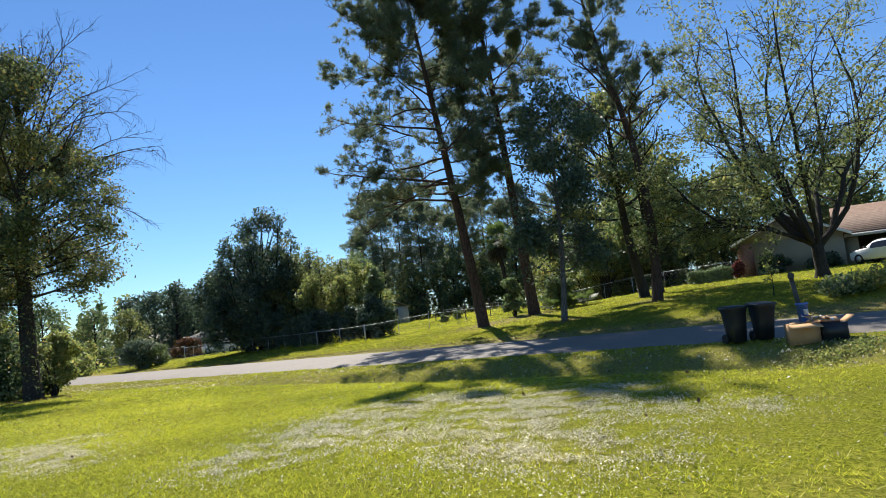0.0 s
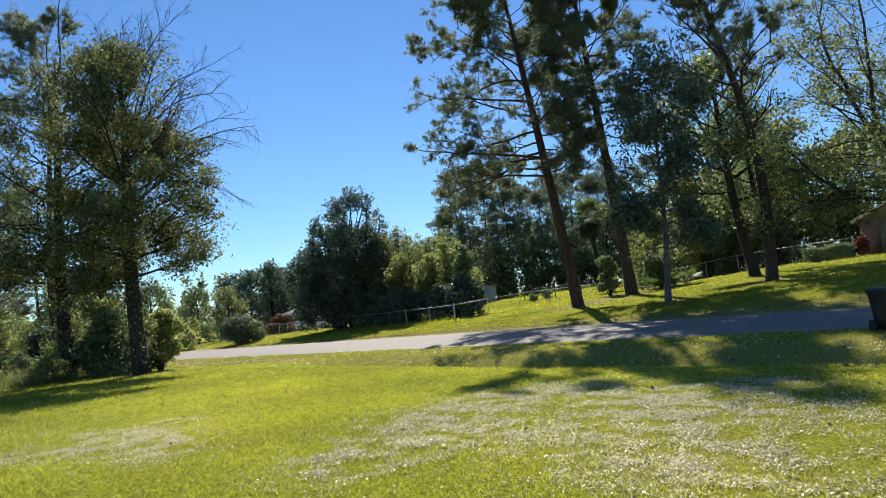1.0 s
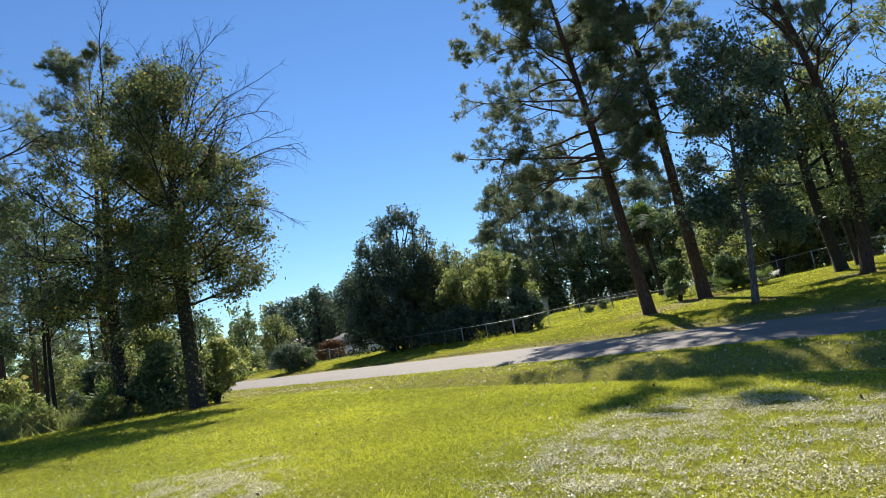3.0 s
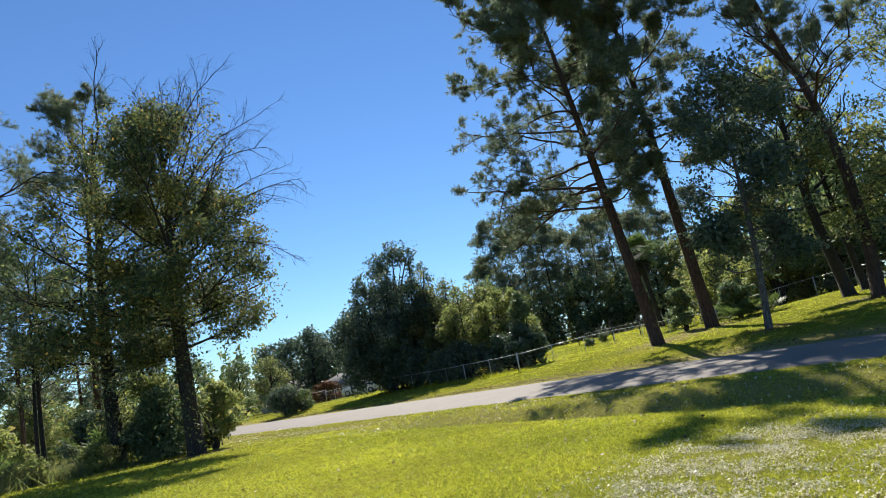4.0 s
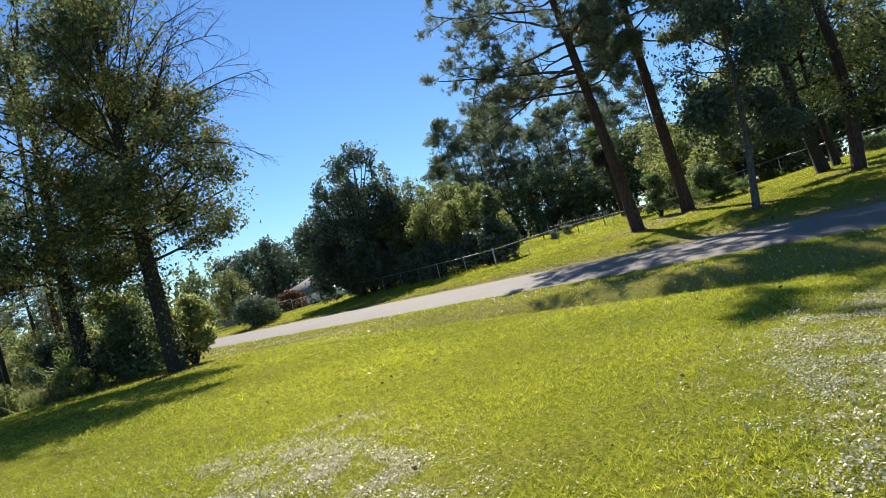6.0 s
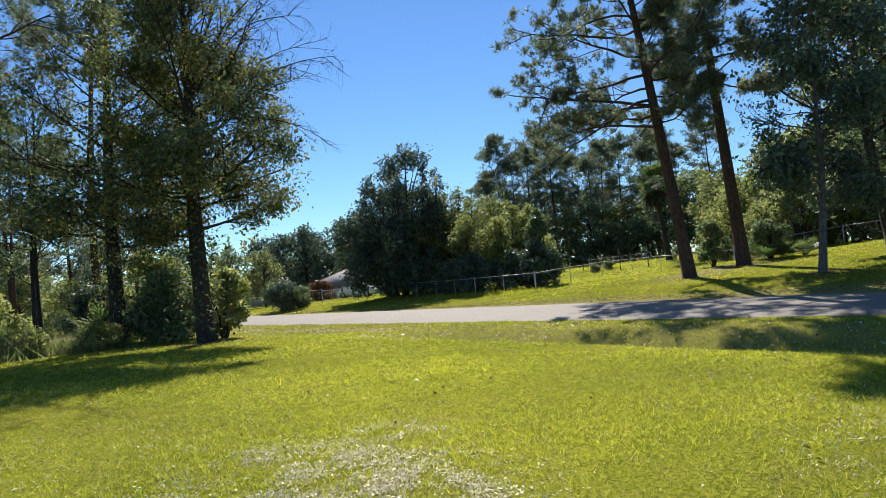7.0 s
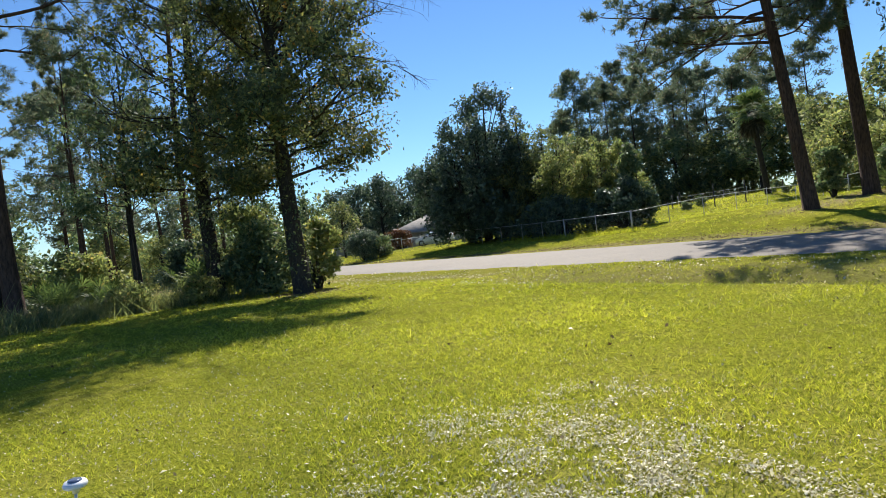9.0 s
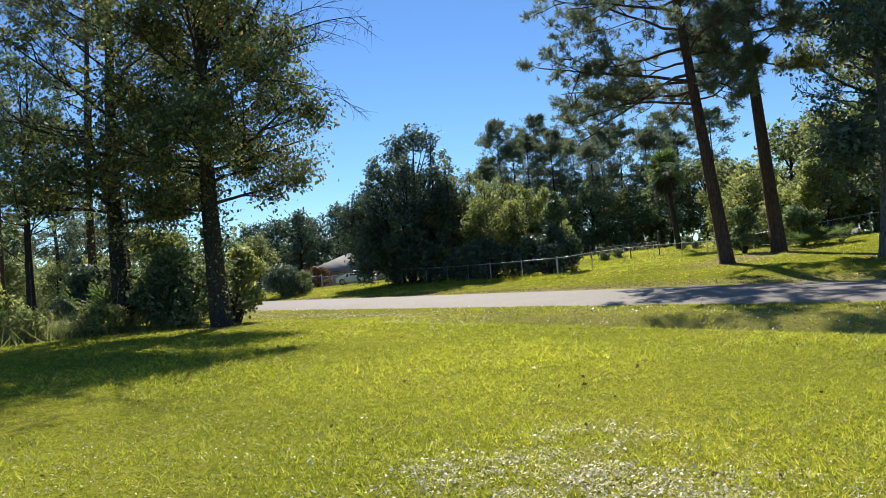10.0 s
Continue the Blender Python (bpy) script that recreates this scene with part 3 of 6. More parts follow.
def spreading_tree(x, y):
    """A short bole that parts into long rising limbs with thin foliage."""
    r = np.random.default_rng(21)
    wood, tips = Heap(), []
    wood.tube([[0, 0, -0.4], [0, 0, 0], [0, 0, 0.35], [-0.05, 0, 1.2], [-0.05, 0, 1.9]], [0.5, 0.4, 0.3, 0.27, 0.29], 12)
    for az, e, length, thick in ((PI * 0.92, 0.82, 12.5, 0.2), (PI * 0.78, 1.15, 13.0, 0.2), (0.55 * PI, 1.35, 13.5, 0.22), (0.25 * PI, 1.15, 13, 0.18),
                                 (0.05 * PI, 0.95, 12, 0.21), (1.02 * PI, 0.5, 9, 0.13), (0.86 * PI, 0.42, 8, 0.11), (1.2 * PI, 0.45, 8, 0.11), (1.35 * PI, 1.15, 11.5, 0.17), (1.1 * PI, 1.05, 12, 0.17), (1.75 * PI, 1.0, 11, 0.17)):
        limb, az1, e1 = bent([0.15 * math.cos(az), 0.15 * math.sin(az), 1.6], az, max(e * 0.82, 0.5), length, r, 11, 0.45, 0.2)
        wood.tube(limb, np.linspace(thick * 0.82, 0.03, len(limb)), 8, cap=False)
        for j in range(13):
            v = 0.2 + 0.8 * (j + r.random()) / 13
            l2 = length * (0.42 - 0.2 * v) * r.uniform(0.7, 1.2)
            b2, a2, e2 = bent(along(limb, v), az1 + r.choice([-1, 1]) * r.uniform(0.35, 1.2), e + r.normal() * 0.35 - 0.25, l2, r, 5, 0.1, 0.14)
            wood.tube(b2, np.linspace(thick * 0.3 * (1.2 - v), 0.012, len(b2)), 5, cap=False)
            for _ in range(6):
                b3, a3, e3 = bent(along(b2, r.uniform(0.25, 1)), a2 + r.normal() * 0.9, e2 * 0.4 + r.normal() * 0.5, l2 * r.uniform(0.25, 0.55), r, 4, -0.1, 0.18)
                wood.tube(b3, np.linspace(0.02, 0.005, len(b3)), 3, cap=False)
                tips += [along(b3, q) for q in (0.3, 0.55, 0.8, 1.0)]
    tips = np.array(tips)
    ob = thing("spreading_tree", (x, y, g(x, y)), 0, "wide many-limbed tree with thin yellow-green leaves before a house", "tree")
    part("trunk", wood.mesh("trunk", M_BARK, True), None, ob)
    pos, face = spread(tips, tips, 31000, 0.34, r, 2.0, -0.2, 0, 9)
    part("crown", leaf_mesh("crown", pos, 0.14, M_OLIVE, r, flat=face), None, ob)


spreading_tree(18.2, 31.8)

# the big dark evergreen and the thicket by the fence
def column_tree(x, y, seed, label, mat, columns, leaves, leaf, name, category="tree"):
    """A dense evergreen of several upright leafy leaders, each (dx, dy, height, radius, where its leaves begin as a share of it)."""
    r = np.random.default_rng(seed)
    wood, c = Heap(), []
    for dx, dy, top, rad, low in columns:
        wood.tube([[dx * 0.25, dy * 0.25, -0.2], [dx * 0.7, dy * 0.7, top * 0.3], [dx, dy, top * 0.92]], [0.14, 0.1, 0.03], 7, cap=False)
        for k in range(int(8 + 2.2 * top)):
            u = r.uniform(low, 0.97)
            w = rad * (1 - u ** 2.4) ** 0.6 * min(1.0, 0.8 + u)
            az, d = r.uniform(0, 2 * PI), math.sqrt(r.uniform(0.1, 1)) * w * 0.85
            size = rad * r.uniform(0.24, 0.5) * (1.05 - 0.55 * u)
            c.append((dx + math.cos(az) * d, dy + math.sin(az) * d, u * (top - size) + size * 0.5, size))
    c = np.array(c)
    for px, py, pz, size in c[:: 3]:
        wood.tube([[px * 0.5, py * 0.5, pz * 0.75], [px, py, pz]], [0.05, 0.012], 4, cap=False)
    ob = thing(name, (x, y, g(x, y)), 0, label, category)
    part("trunk", wood.mesh("trunk", M_BARK, True), None, ob)
    k = r.choice(len(c), leaves // 7, p=c[:, 3] ** 1.7 / (c[:, 3] ** 1.7).sum())
    d = unit(r.normal(size=(len(k), 3)))
    reach = (1 - 0.4 * r.random((len(k), 1)) ** 2) * np.where(r.random((len(k), 1)) < 0.16, r.uniform(1.05, 1.6, (len(k), 1)), 1.0)
    pos = np.repeat(c[k, :3] + d * c[k, 3:4] * reach * [1, 1, 1.15], 7, 0) + r.normal(size=(len(k) * 7, 3)) * 0.13
    d = np.repeat(d, 7, 0)
    keep = pos[:, 2] > 0.06
    part("crown", leaf_mesh("crown", pos[keep], leaf, mat, r, flat=d[keep] * 0.9 + [0, 0, 0.35]), None, ob)


column_tree(-15.7, 54.4, 31, "very large dense dark evergreen tree, several-pointed and bushy to the ground", M_DARK,
            [(0.7, 0, 12.1, 2.5, 0.02), (-0.8, 0.6, 11.4, 2.3, 0.02), (2.0, 0.4, 11.5, 1.9, 0.02), (-2.2, 0.2, 10.0, 2.2, 0.1), (3.1, 0.2, 9.8, 1.8, 0.02), (-3.5, 0.4, 8.0, 1.9, 0.35), (-4.4, -0.2, 6.2, 1.6, 0.5), (4.0, 0, 7.0, 1.8, 0.02),
             (0.4, -2.6, 9.2, 2.5, 0.02), (-1.6, -2.6, 7.6, 2.2, 0.03), (2.4, -2.4, 8.2, 2.2, 0.02), (-2.9, -1.6, 4.6, 1.5, 0.05), (3.8, -2.0, 5.4, 1.8, 0.02), (0, 2.6, 9.0, 2.6, 0.02)], 62000, 0.2, "evergreen_tree")
for k, (x, y, h, w, m) in enumerate(((-12.2, 51.6, 8.6, 1.9, M_OLIVE), (-10.8, 52.2, 7.6, 2.2, M_OLIVE), (-9.6, 50.4, 6.6, 2.0, M_LIGHT), (-8.2, 52.4, 6.6, 2.2, M_OLIVE), (-6.9, 50.6, 5.8, 1.9, M_LIGHT), (-10.0, 48.9, 4.9, 1.8, M_LIGHT), (-7.6, 48.8, 4.8, 1.7, M_LIGHT), (-5.6, 49.4, 5.6, 1.5, M_LIGHT))):
    broad_tree(x, y, 320 + k, "loose thin-stemmed shrubby tree with yellow-green leaves behind a fence", m, h, 0.08,
               lambda u, w=w: w * math.sin(min(1, u * 0.75 + 0.3) * PI) ** 0.6 + 0.15, 3900, 0.17, 0.2, gaps=2.4, base=0.06, limbs=26, el=(0.3, 1.2), second=4, third=2, name="shrub_tree", group="thicket by the fence")
bush(-12.4, 53.4, 36, "tall loose thicket of green shrubs beside the evergreen", M_OLIVE, 4.0, 2.8, 6.4, 12000, 0.2, 90, "thicket", "bush", 0.05, lump=(0.08, 0.22))
bush(-5.0, 47.3, 33, "dark conical vine-covered bush at the fence", M_GREEN, 1.35, 1.3, 6.0, 10000, 0.17, 44, "bush", "bush", 0.04, lump=(0.14, 0.34), cone=0.7)
bush(-5.7, 46.0, 34, "dark rounded bush that hangs over the fence", M_DARK, 2.2, 1.4, 3.1, 13000, 0.15, 40, lump=(0.14, 0.3))
bush(-9.4, 47.6, 35, "dark hedge-like undergrowth behind the wire fence", M_DARK, 3.4, 1.4, 2.7, 13000, 0.15, 50, lump=(0.14, 0.3))
bush(-25.7, 53.9, 37, "rounded clipped dark green bush at the roadside", M_DARK, 1.9, 1.7, 2.4, 12000, 0.11, 40)
bush(-24.2, 54.0, 38, "lower untidy green bush beside the rounded one", M_GREEN, 1.3, 1.2, 1.7, 4500, 0.12, 14)
bush(4.2, 41.8, 39, "feathery upright grey-green conifer shrub between two pines", M_GREEN, 0.95, 0.95, 2.6, 7000, 0.13, 16, power=1.1)
bush(7.4, 42.6, 40, "loose green shrub by the base of a pine", M_GREEN, 1.5, 1.2, 2.4, 7000, 0.14, 16)
bush(-29.8, 74.0, 41, "rust-red clipped shrub before a house", M_RUST, 2.3, 1.6, 2.1, 5000, 0.16, 16)

# ---------------------------------------------------------------- the trees and undergrowth on the near side
def dead_limbs(spec):
    """Bare dead limbs that break into many fine twigs: (height share, azimuth, elevation, length, thickness)."""
    def make(wood, r, trunk):
        for h, az, e, length, thick in spec:
            limb, a1, e1 = bent(along(trunk, h), az, e, length, r, 9, -0.1, 0.16)
            wood.tube(limb, np.linspace(thick * 0.8, 0.008, len(limb)), 6, cap=False)
            for j in range(11):
                v = 0.25 + 0.75 * (j + r.random()) / 11
                b2, a2, e2 = bent(along(limb, v), a1 + r.choice([-1, 1]) * r.uniform(0.3, 1.0), e1 + r.normal() * 0.4, length * (0.45 - 0.25 * v) * r.uniform(0.7, 1.2), r, 6, -0.15, 0.2)
                wood.tube(b2, np.linspace(thick * 0.24, 0.004, len(b2)), 4, cap=False)
                for _ in range(7):
                    b3, _, _ = bent(along(b2, r.uniform(0.2, 1)), a2 + r.normal() * 0.7, e2 + r.normal() * 0.5, length * r.uniform(0.05, 0.14), r, 4, -0.2, 0.25)
                    wood.tube(b3, np.linspace(0.006, 0.0025, len(b3)), 3, cap=False)
    return make


broad_tree(-17.1, 27.0, 51, "broadleaf tree with rust-tinged leaves and dead upper branches", M_GUM, 13.8, 0.34,
           lambda u: float(np.interp(u, (0, 0.1, 0.4, 0.6, 0.8, 1), (2.4, 3.7, 4.0, 3.3, 2.3, 0.9))), 58000, 0.125, 0.3, gaps=2.3, outward=0.25, slim=0.7, base=0.28, limbs=46, bias=(0.0, 0.26), el=(0.12, 1.0), lean=(-0.35, 0), second=7,
           ivy=2500, extra=dead_limbs([(0.66, 0.0, 0.5, 6.2, 0.055), (0.7, -0.15, 0.75, 6.0, 0.055), (0.74, 0.2, 0.9, 5.8, 0.05), (0.6, 0.1, 0.4, 6.2, 0.055), (0.86, -0.1, 1.1, 4.6, 0.05), (0.56, 0.0, 0.35, 5.4, 0.05), (0.62, 0.25, 0.55, 5.6, 0.055), (0.6, -0.25, 0.2, 4.8, 0.05), (0.68, 0.1, 0.75, 5.4, 0.06), (0.7, -0.3, 0.95, 4.8, 0.05), (0.75, 0.7, 1.05, 4.6, 0.05), (0.8, PI * 0.8, 1.2, 3.6, 0.05), (0.82, PI * 1.5, 1.3, 3.8, 0.05), (0.84, 0.2, 1.25, 4.0, 0.05), (0.9, 0.0, 1.3, 3.0, 0.04)]))
broad_tree(-21.6, 28.4, 52, "tall dark vine-hung broadleaf tree at the wood's edge", M_GUM, 15.0, 0.32,
           lambda u: 3.9 * math.sin(min(1, u * 0.75 + 0.3) * PI) ** 0.55 + 0.2, 23000, 0.135, 0.32, gaps=2.6, outward=0.4, slim=0.75, base=0.26, limbs=34, el=(0.0, 1.0), ivy=3000, second=7,
           extra=dead_limbs([(0.93, 0.1, 1.2, 5.0, 0.07)]))
broad_tree(-24.7, 27.6, 53, "slim young tree with several thin stems in shade", M_GREEN, 9.5, 0.09,
           lambda u: 2.3 * math.sin(min(1, u * 0.8 + 0.2) * PI) ** 0.6 + 0.2, 3600, 0.13, 0.2, gaps=2.6, base=0.25, limbs=20, el=(0.4, 1.0))
broad_tree(-26.0, 29.4, 54, "slim young broadleaf tree with thin leafy crown", M_GREEN, 11.5, 0.11,
           lambda u: 2.6 * math.sin(min(1, u * 0.8 + 0.2) * PI) ** 0.6 + 0.2, 3800, 0.14, 0.2, gaps=2.6, base=0.25, limbs=22, el=(0.3, 1.0))
pine_tree(-26.2, 23.6, 55, "tall straight pine with dark trunk at the lawn's edge", 23, 0.26,
          lambda u: 3.8 * (1 - u) ** 0.5 + 0.5, 4600, per=10, width=0.022, base=0.45, limbs=24, el=(-0.1, 0.7), lean=(-0.6, 0), second=6, third=4,
          extra=limb_extra([(0.46, 0.35, 0.12, 5.5, 0.07, 0.1), (0.41, 0.1, 0.0, 3.5, 0.05, -0.4)]))
pine_tree(-28.6, 25.4, 56, "tall straight pine behind another at the lawn's edge", 22, 0.22,
          lambda u: 3.6 * (1 - u) ** 0.5 + 0.5, 4200, per=10, width=0.022, base=0.42, limbs=24, el=(-0.1, 0.7), second=6, third=4)
for x, y, h, s in ((-31.0, 31.4, 14.5, 57), (-32.0, 34.6, 13, 58), (-29.5, 30.2, 12, 59), (-34.5, 30.5, 16, 60)):
    pine_tree(x, y, s, "thin young pine with a bare stem and sparse tufted top", h, 0.1,
              lambda u: 1.9 * (1 - u) ** 0.5 + 0.4, 900, per=12, base=0.4, limbs=20, el=(0.1, 0.9), second=3, third=2, needle=0.24, width=0.026, sigma=0.05, group="thin pines at the wood's edge")
pine_tree(-27.3, 34.8, 61, "tall pine with a rounded open crown above the broadleaf trees", 19.6, 0.22,
          lambda u: 3.5 * math.sin((0.3 + 0.55 * u) * PI) + 0.3, 3400, slim=0.9, twig=True, base=0.6, limbs=28, el=(0.1, 0.9), second=7, third=4, needle=0.3, per=9, width=0.034)

bush(13.2, 54.0, 68, "tall loose shrub with sunlit yellow-green leaves behind the fence", M_LIGHT, 2.6, 1.8, 6.0, 14000, 0.16, 70, lump=(0.1, 0.24))
bush(17.6, 52.6, 69, "drooping grey-green shrub behind the fence", M_OLIVE, 2.2, 1.6, 4.6, 11000, 0.15, 50, lump=(0.12, 0.26))
for k, (x, y, w) in enumerate(((1.0, 65.4, 0.8), (7.3, 68.5, 0.9), (7.7, 65.6, 0.6), (-0.6, 64.0, 0.6))):
    bush(x, y, 610 + k, "small garden shrub standing in the mown field", M_GREEN, w, w, w * 1.1, 1500, 0.12, 9, group="small garden shrubs")
bush(-19.9, 29.4, 71, "dense green shrub beneath the trees at the lawn's edge", M_GREEN, 2.1, 1.5, 3.0, 13000, 0.13, 40)
bush(-17.6, 29.2, 72, "leafy yellow-green shrub behind the tree trunk", M_LIGHT, 1.25, 1.1, 3.0, 8000, 0.13, 20)
bush(-21.6, 30.8, 73, "tall yellow-green shrub with sunlit leaves", M_LIGHT, 2.2, 1.6, 4.2, 12000, 0.14, 24)
bush(-24.4, 30.8, 74, "dark leafy shrub under the trees", M_DARK, 1.6, 1.4, 2.6, 8000, 0.13, 18)
bush(-28.4, 29.0, 75, "straggling shrub with yellowing leaves", M_LIGHT, 1.8, 1.5, 2.6, 6000, 0.13, 16)
bush(-30.6, 26.6, 76, "straggling shrub with brown and yellow leaves", M_GUM, 2.0, 1.5, 3.4, 7000, 0.13, 18)
bush(-21.3, 26.9, 77, "low weedy shrub at the lawn's edge", M_LIGHT, 1.3, 0.8, 1.1, 4000, 0.1, 20)
bush(-23.4, 25.6, 78, "low weedy shrub in shade at the lawn's edge", M_LIGHT, 1.2, 0.8, 1.0, 3500, 0.1, 20)


def palmetto(x, y, seed, size=1.0):
    r = np.random.default_rng(seed)
    h = Heap()
    for _ in range(4):
        fan_fronds(h, r, [r.normal() * 0.3, r.normal() * 0.3, 0.05], 7, 0.95 * size, 0.62 * size, 13, (0.3, 1.35))
    ob = thing("palmetto", (x, y, g(x, y)), r.uniform(0, 360), "low fan-leaved palmetto clump at the wood's edge", "palmetto", "palmetto clumps")
    part("fronds", h.mesh("fronds", M_PALM), None, ob)


for k, (x, y, s) in enumerate(((-26.9, 25.6, 1.1), (-28.2, 26.8, 1.2), (-27.4, 28.0, 1.2), (-29.6, 27.6, 1.3), (-30.8, 24.4, 1.2), (-25.2, 26.4, 0.9), (-31.8, 28.6, 1.3), (-27.8, 22.4, 1.0), (-22.9, 29.0, 1.5))):
    palmetto(x, y, 80 + k, s)
for k, (x, y) in enumerate(((6.7, 41.2), (7.6, 41.6), (8.3, 41.0))):
    palmetto(x, y, 95 + k, 0.8)


def cabbage_palm(x, y):
    r = np.random.default_rng(99)
    ob = thing("cabbage_palm", (x, y, g(x, y)), 0, "cabbage palm with a grey trunk and drooping fan leaves", "palm tree")
    h = Heap()
    hs = np.linspace(0, 1, 16)
    h.tube(np.stack([-0.8 * hs, 0 * hs, hs * 7.5 - 0.2], -1), 0.2 + 0.1 * (1 - hs) ** 6 + 0.02 * (np.arange(16) % 2) + 0.14 * sm(0.6, 1, hs), 10)
    part("trunk", h.mesh("trunk", M_BARK, True), None, ob)
    h = Heap()
    fan_fronds(h, r, [-0.8, 0, 7.3], 46, 1.2, 1.2, 19, (-0.7, 1.35))
    part("crown", h.mesh("crown", M_PALM), None, ob)
    h = Heap()
    fan_fronds(h, r, [-0.8, 0, 7.0], 34, 1.1, 1.2, 13, (-1.5, -0.85))
    part("dead_fronds", h.mesh("dead_fronds", M_DEADPALM), None, ob, "skirt of hanging dead fronds")


cabbage_palm(6.5, 67.0)

# ---------------------------------------------------------------- woods in the distance
def far_broad(seed, mat, height, spreadr, leaves, leaf):
    """A woodland tree: trunk and limbs, and a crown of many leafy masses with gaps between them."""
    r = np.random.default_rng(seed)
    ob = thing("woodland_tree", (0, 0, 0), 0, "broadleaf tree in the distant woods", "tree", "distant woods")
    wood, c = Heap(), []
    wood.tube([[0, 0, -0.3], [0, 0, 0.3], [0.1, 0, height * 0.4], [0, 0.1, height * 0.85]], [0.3, 0.22, 0.16, 0.04], 8, cap=False)
    for k in range(64):
        u = r.uniform(0.0, 1.0)
        w = spreadr * math.sin(min(1, u * 0.8 + 0.2) * PI) ** 0.55 + 0.3
        az, d = r.uniform(0, 2 * PI), math.sqrt(r.uniform(0.08, 1)) * w * 0.85
        c.append((math.cos(az) * d, math.sin(az) * d, height * (0.2 + 0.74 * u), r.uniform(0.1, 0.26) * spreadr))
        if k % 3 == 0:
            p = np.array(c[-1][:3])
            wood.tube([[0, 0, p[2] * 0.7], p * [0.6, 0.6, 0.92], p], [0.07, 0.05, 0.015], 4, cap=False)
    c = np.array(c)
    part("trunk", wood.mesh("trunk", M_BARK, True), None, ob)
    k = r.choice(len(c), leaves, p=c[:, 3] ** 1.8 / (c[:, 3] ** 1.8).sum())
    d = unit(r.normal(size=(leaves, 3)))
    reach = (1 - 0.45 * r.random((leaves, 1)) ** 2) * np.where(r.random((leaves, 1)) < 0.2, r.uniform(1.0, 1.7, (leaves, 1)), 1.0)
    pos = c[k, :3] + d * c[k, 3:4] * reach
    part("crown", leaf_mesh("crown", pos, leaf, mat, r, flat=d * 0.8 + [0, 0, 0.3]), None, ob)
    return ob


def far_pine(seed, height, spreadr, tufts):
    return pine_tree(0, 0, seed, "tall slim pine in the distant woods", height, 0.19, lambda u: spreadr * math.sin((0.22 + 0.7 * u) * PI) ** 0.8 * (0.75 + 0.25 * math.sin(u * 11)) + 0.4, tufts, 0.32, 0.09, 4,
                     sigma=0.24, gaps=1.5, heavy=0.0, z=0, base=0.3, limbs=64, el=(0, 0.7), second=4, third=2, wig=0.25, fine=False, side=4, group="distant woods", name="woodland_pine")


KINDS = [far_broad(201, M_GREEN, 12, 4.3, 4300, 0.38), far_broad(202, M_DARK, 13, 4.6, 4500, 0.4), far_broad(203, M_OLIVE, 11, 4.2, 4200, 0.38),
         far_broad(204, M_LIGHT, 9, 3.6, 3900, 0.33), far_pine(205, 19, 4.0, 5200), far_pine(206, 18, 3.7, 4800)]
used = set()


def wood(kind, x, y, scale, turn):
    ob = KINDS[kind]
    m = pose(x, y, g(x, y) - 0.05, 0, 0, turn) @ Matrix.Diagonal((scale, scale, scale * (0.92 + 0.16 * ((x * 7 + y * 3) % 1)), 1))
    if kind not in used:
        used.add(kind)
        ob.matrix_basis = m
        return
    made = copy_thing(ob, m)
    made.matrix_basis = m


# pines in a row behind the palm, and in the wood on the left
for x, y, s, k in ((-9.8, 92, 1.0, 4), (-6.4, 97, 1.0, 5), (-3.2, 93, 0.86, 4), (0.0, 98, 0.95, 5), (3.2, 94, 0.86, 4), (6.4, 99, 0.93, 5), (10.0, 93, 0.86, 4), (13.6, 97, 0.85, 5), (-1.6, 104, 0.95, 5), (4.8, 105, 0.95, 4), (-13.0, 99, 0.85, 5), (17.0, 92, 0.95, 4), (-8.2, 88, 0.82, 5), (-4.9, 101, 1.05, 4), (1.6, 90, 0.8, 5), (8.2, 90, 0.82, 5), (11.8, 101, 0.95, 4), (-11.4, 94, 0.8, 4),
                   (-48, 58, 1.0, 4), (-53, 52, 1.05, 5), (-44, 47, 0.95, 4), (-50, 42, 1.0, 5), (-39, 55, 0.9, 5), (-40, 29, 0.9, 4), (-45, 26, 0.95, 5)):
    wood(k, x, y, s, (x * 37 + y * 11) % 360)
